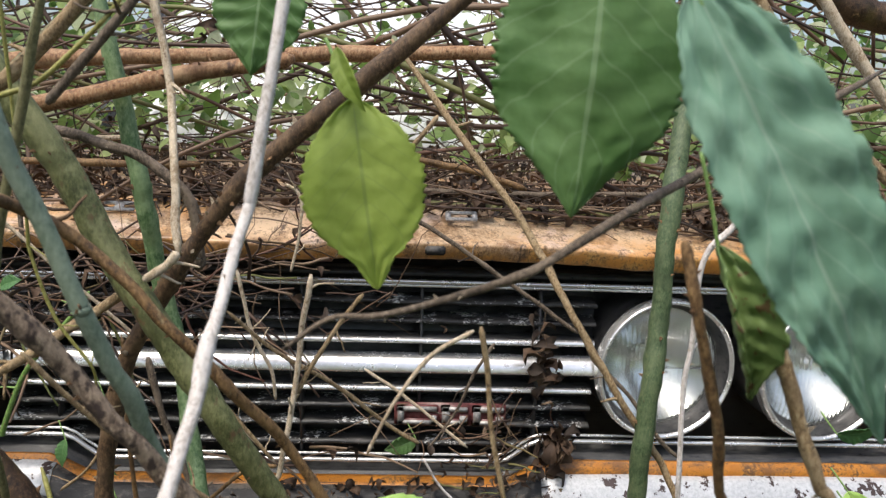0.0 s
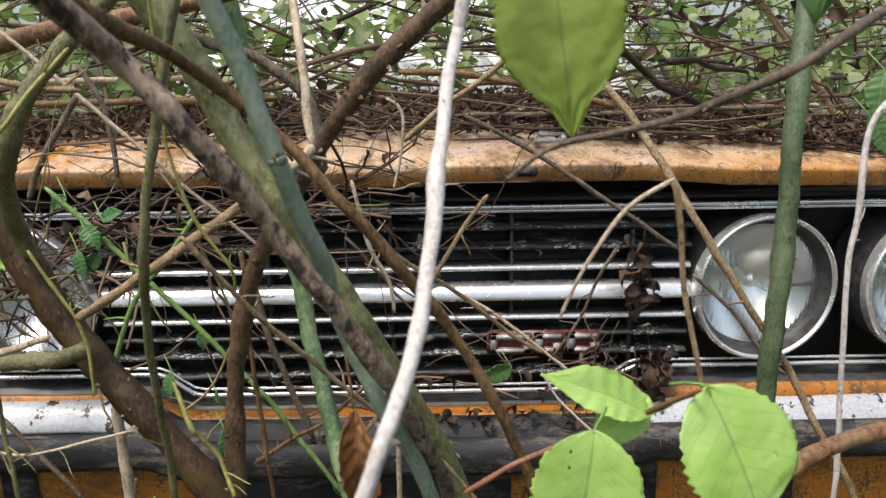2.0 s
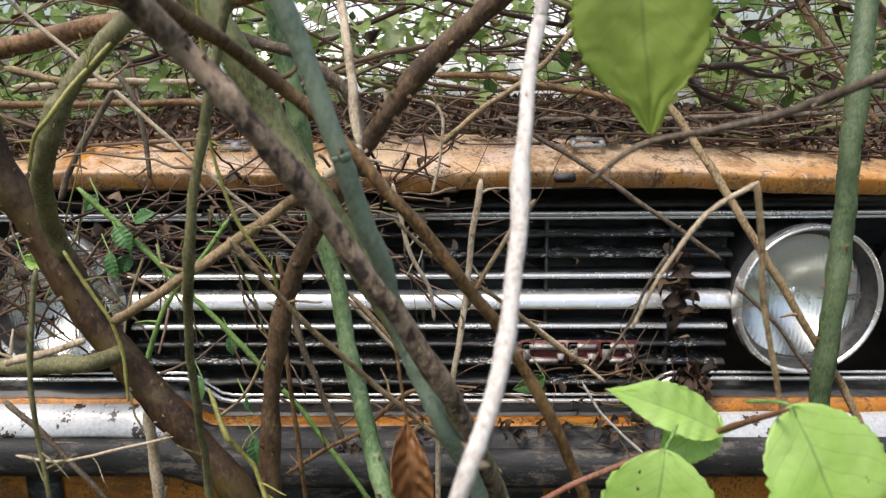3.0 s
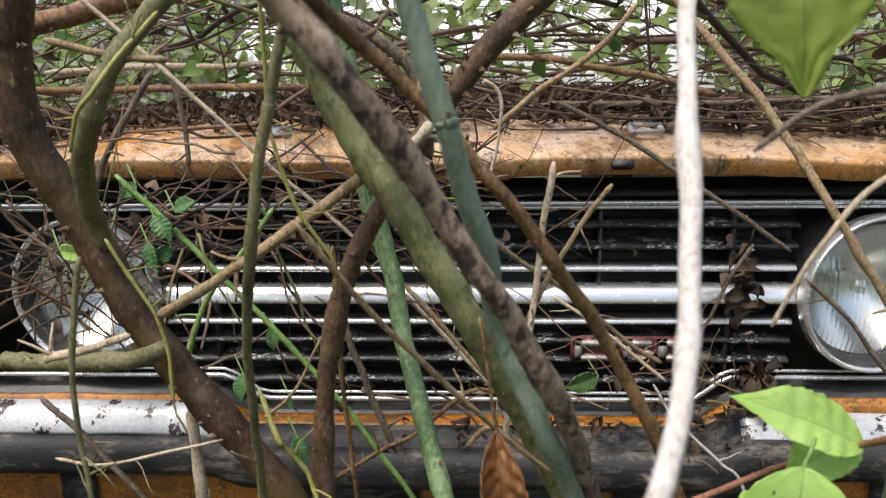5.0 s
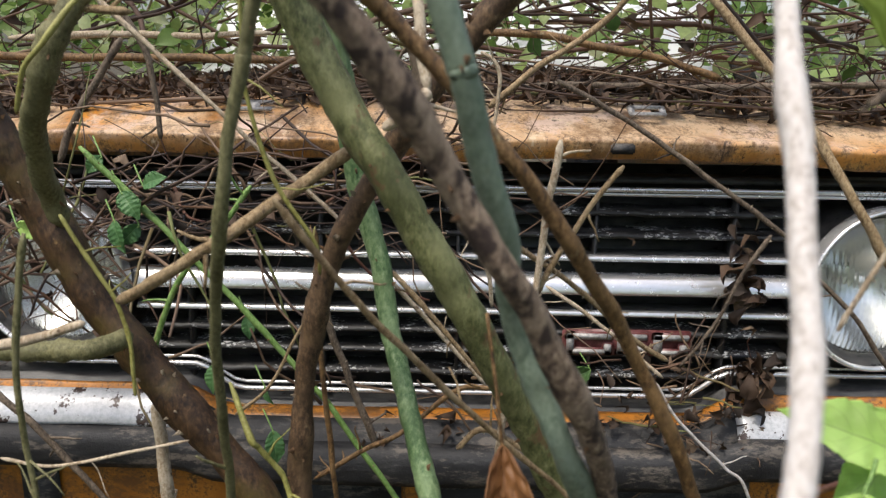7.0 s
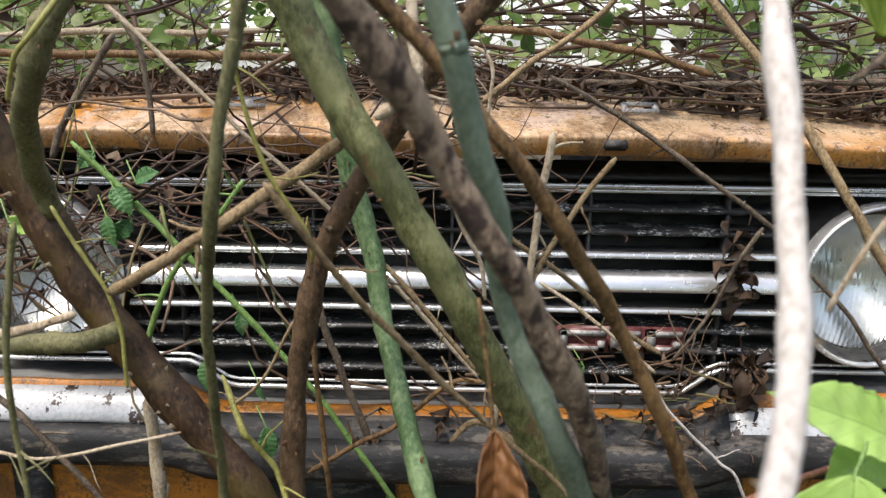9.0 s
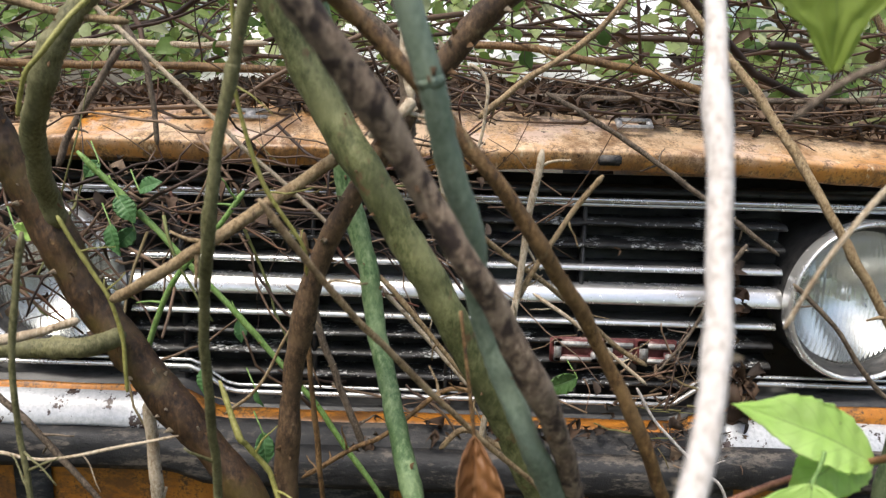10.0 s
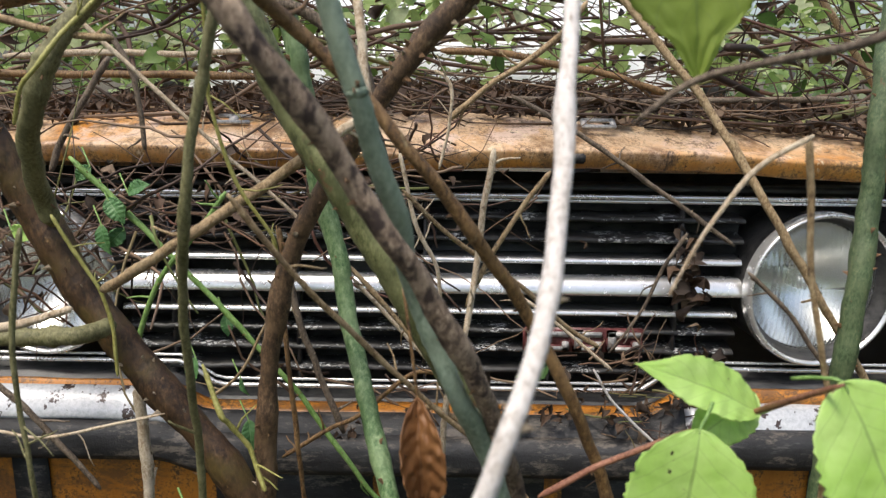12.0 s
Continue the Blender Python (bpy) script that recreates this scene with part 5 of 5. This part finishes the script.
for i in range(130):
    p = (rng.uniform(-1.0, 1.0), rng.uniform(0.25, 1.0), rng.uniform(0.97, 1.26))
    way = (rng.choice((-1, 1)), rng.gauss(0, 0.3), rng.gauss(0, 0.35))
    line = wander(rng, p, way, rng.uniform(0.3, 1.0), 0.15, 9, 0.015)
    line = [Vector((q.x, max(0.12, q.y), max(q.z, 0.9))) for q in line]
    r = rng.choice((0.0014, 0.0018, 0.0024, 0.0032, 0.005))
    piece("cane", tangle, lambda vs, fs: add_tube(vs, fs, line, r, 6), TWIGS)

# litter on the bonnet
verts, faces, tv, tf = [], [], [], []
for i in range(3600):
    x, y = rng.uniform(-0.66, 0.66), 0.012 + 0.95 * rng.random() ** 1.9
    if y < 0.04 and rng.random() < 0.45 + 0.4 * math.sin(x * 19 + 1):
        continue
    add_leaf(verts, faces, rng, Vector((x, y, bonnet_top(x, max(0.02, y)) + rng.uniform(0.001, 0.013))), rng.uniform(0.006, 0.019), 0.3, 0.9)
for i in range(420):
    x, y = rng.uniform(-0.66, 0.66), 0.015 + 0.9 * max(0, 0.08 * noise.noise(Vector((rng.random() * 9, 0, 0))))
    if rng.random() < 0.5:
        y = rng.uniform(0.004, 0.06)
        line = wander(rng, (x, y, bonnet_top(x, max(0.03, y)) + rng.uniform(0.003, 0.014)), (rng.choice((-1, 1)), rng.gauss(0, 0.3), rng.gauss(0, 0.12)), rng.uniform(0.04, 0.16), 0.16, 6)
        add_tube(tv, tf, [Vector((q.x, max(q.y, 0.0), max(q.z, 0.792 - 0.07 * q.x * q.x))) for q in line], rng.choice((0.0008, 0.0012, 0.0018)), 4)
        continue
    x, y = rng.uniform(-0.66, 0.66), 0.015 + 0.6 * rng.random() ** 2
    line = wander(rng, (x, y, bonnet_top(x, max(0.02, y)) + rng.uniform(0.002, 0.012)), (rng.choice((-1, 1)), rng.gauss(0, 0.4), rng.gauss(0, 0.08)), rng.uniform(0.04, 0.2), 0.16, 6)
    add_tube(tv, tf, line, rng.choice((0.0006, 0.0009, 0.0013, 0.0018)), 4)
for i in range(430):
    x, y = rng.uniform(-0.8, 0.8), rng.uniform(0.02, 0.6)
    z = bonnet_top(max(-0.6, min(0.6, x)), y) + 0.006 + 0.2 * rng.random() ** 1.5
    line = wander(rng, (x, y, z), (rng.gauss(0, 0.7), rng.gauss(0, 0.4), rng.gauss(0.3, 0.7)), rng.uniform(0.04, 0.18), 0.33, 9, 0.02)
    add_tube(tv, tf, [Vector((q.x, max(0.0, q.y), max(q.z, bonnet_top(max(-0.6, min(0.6, q.x)), max(0.04, q.y)) + 0.002))) for q in line], rng.choice((0.0005, 0.0007, 0.001, 0.0014)), 4)
for i in range(120):
    x, y = rng.uniform(-0.8, 0.8), rng.uniform(0.05, 0.7)
    add_leaf(verts, faces, rng, Vector((x, y, bonnet_top(max(-0.6, min(0.6, x)), y) + 0.2 * rng.random() ** 1.3)), rng.uniform(0.01, 0.03), 0, 1.1)
bulk("leaf_litter", verts, faces, DEAD, "dead brown leaves lying on the bonnet", "leaf litter")
bulk("twig_litter", tv, tf, DEAD, "small dead twigs lying on the bonnet", "twigs")

# dead twigs heaped on the grille's top edge and caught in its corners
heap = tagged(new("twig_heap"), "dead twigs heaped against the grille", "twigs")
lv, lf = [], []
# extra twigs at x -0.39 stand in for the left lamp's dark upper glass
for cx, cy, cz, sx, sy, sz, count, size in ((-0.22, -0.1, 0.718, 0.14, 0.05, 0.022, 95, 0.16), (-0.08, -0.07, 0.735, 0.08, 0.03, 0.025, 40, 0.12), (0.212, -0.035, 0.542, 0.03, 0.015, 0.014, 24, 0.06), (0.235, -0.055, 0.485, 0.03, 0.012, 0.02, 40, 0.05), (-0.06, -0.12, 0.785, 0.05, 0.05, 0.03, 16, 0.12), (-0.39, -0.1, 0.67, 0.05, 0.03, 0.035, 75, 0.12), (0.05, -0.05, 0.52, 0.1, 0.02, 0.012, 18, 0.14)):
    for i in range(count):
        p = (rng.gauss(cx, sx), min(-0.02, rng.gauss(cy, sy)), rng.gauss(cz, sz))
        line = wander(rng, p, (rng.gauss(0, 1), rng.gauss(0, 0.25), rng.gauss(0, 0.5)), size * rng.uniform(0.4, 1.4), 0.2, 7, 0.02)
        line = [Vector((q.x, min(q.y, -0.016 if q.z < 0.735 else -0.05), q.z)) for q in line]
        r = rng.choice((0.0005, 0.0007, 0.001, 0.0014, 0.0018))
        piece("twig", heap, lambda vs, fs: add_tube(vs, fs, line, r, 5), TWIGS)
    for i in range(count // (10 if cx == 0.212 else 4)):
        add_leaf(lv, lf, rng, Vector((rng.gauss(cx, sx), min(-0.022, rng.gauss(cy, sy * 0.6)), rng.gauss(cz, sz))), rng.uniform(0.008, 0.022), 0, 0.6)
for i in range(55):
    x = rng.uniform(-0.1, 0.3)
    add_leaf(lv, lf, rng, Vector((x, rng.uniform(-0.06, -0.03), 0.482 - 0.1 * abs(x - 0.2) * rng.random() + rng.uniform(0, 0.01 + 0.02 * (x > 0.15)))), rng.uniform(0.006, 0.017), 0.2, 1.1)
for cx, cz in ((0.27, 0.655), (0.274, 0.635), (0.268, 0.615), (0.29, 0.53), (0.285, 0.515), (0.30, 0.54)):
    for i in range(9):
        add_leaf(lv, lf, rng, Vector((rng.gauss(cx, 0.006), -0.03 + rng.gauss(0, 0.006), rng.gauss(cz, 0.009))), rng.uniform(0.012, 0.026), 0, 0.8)
bulk("shrivelled_leaves", lv, lf, DEAD, "shrivelled dark leaves caught on the grille", "leaf litter")

# green leaves among and behind the canes
verts, faces = [], []
for i in range(3000):
    x, y = rng.uniform(-1.3, 1.3), rng.uniform(0.3, 1.15)
    z = 0.83 + 0.25 * max(0, y - 0.8) + abs(rng.gauss(0, 0.15)) + 0.06 * noise.noise(Vector((x * 5, y * 5, 0)))
    if noise.noise(Vector((x * 6, y * 4, z * 9))) < -0.18:
        continue
    add_leaf(verts, faces, rng, Vector((x, y, z)), rng.uniform(0.014, 0.045), 0.2, 0.2)
for i in range(260):
    x, y = rng.uniform(-0.85, 0.1), rng.uniform(0.25, 0.75)
    if noise.noise(Vector((x * 7, y * 7, 2))) > -0.1:
        add_leaf(verts, faces, rng, Vector((x, y, 0.83 + abs(rng.gauss(0.02, 0.11)))), rng.uniform(0.014, 0.034), 0.2, 0.2)
for i in range(170):
    x, y = rng.uniform(-0.8, -0.05), rng.uniform(0.2, 0.6)
    if noise.noise(Vector((x * 8, y * 6, 5))) > -0.15:
        add_leaf(verts, faces, rng, Vector((x, y, rng.uniform(0.85, 1.02))), rng.uniform(0.025, 0.045), 0.2, 0.2)
for i in range(330):
    add_leaf(verts, faces, rng, Vector((rng.uniform(-0.75, 0.75), rng.uniform(0.08, 0.4), rng.uniform(0.83, 1.0))), rng.uniform(0.012, 0.03), 0.2, 0.2)
bulk("bramble_foliage", verts, faces, GREENERY, "small fresh green leaves growing over the bonnet", "foliage")

# thicket round the place: arching canes and leaves behind the car, beside it and behind the viewer
verts, faces, lv, lf = [], [], [], []
for i in range(520):
    ang = rng.uniform(0, 2 * math.pi)
    rad = rng.uniform(2.2, 4.5)
    p = Vector((math.cos(ang) * rad * 0.9, math.sin(ang) * rad + 0.6, 0))
    if (abs(p.x) < 0.95 and p.y > 0) or (p.y > 0.8 and rng.random() < 0.6):
        continue
    line = wander(rng, p, (rng.gauss(0, 0.4), rng.gauss(0, 0.4), 1.2), rng.uniform(1.0, 2.4), 0.2, 10, 0.03)
    if any(abs(q.x) < 1.3 and -1.9 < q.y < 2.1 for q in line):
        continue
    add_tube(verts, faces, line, rng.uniform(0.003, 0.008), 5)
    for q in line[3:]:
        for k in range(9):
            add_leaf(lv, lf, rng, q + Vector((rng.gauss(0, 0.13), rng.gauss(0, 0.13), rng.gauss(0, 0.12))), rng.uniform(0.05, 0.11), 0.3, 0.2)
for i in range(2600):  # bank of brambles added out of view by the left wing, to darken it
    x, y = -1.15 - abs(rng.gauss(0, 0.42)), rng.gauss(-0.55, 0.5)
    z = (1.2 - 0.35 * abs(y + 0.55)) * rng.random() ** 0.8
    if y > 0.3:
        continue
    add_leaf(lv, lf, rng, Vector((x, y, z)), rng.uniform(0.05, 0.1), 0.2, 0.2)
for i in range(40):
    p = (rng.uniform(-1.9, -1.3), rng.uniform(-1.3, 0.1), 0)
    add_tube(verts, faces, wander(rng, p, (-0.1, 0, 1.2), rng.uniform(0.8, 1.2), 0.1, 10, 0.03), rng.uniform(0.003, 0.007), 5)
bulk("thicket_canes", verts, faces, TWIGS, "arching canes of the thicket round the car, with an added unseen bank", "brambles")
bulk("thicket_foliage", lv, lf, GREENERY, "leafy green thicket round the car, with an added bank shading its left", "foliage")
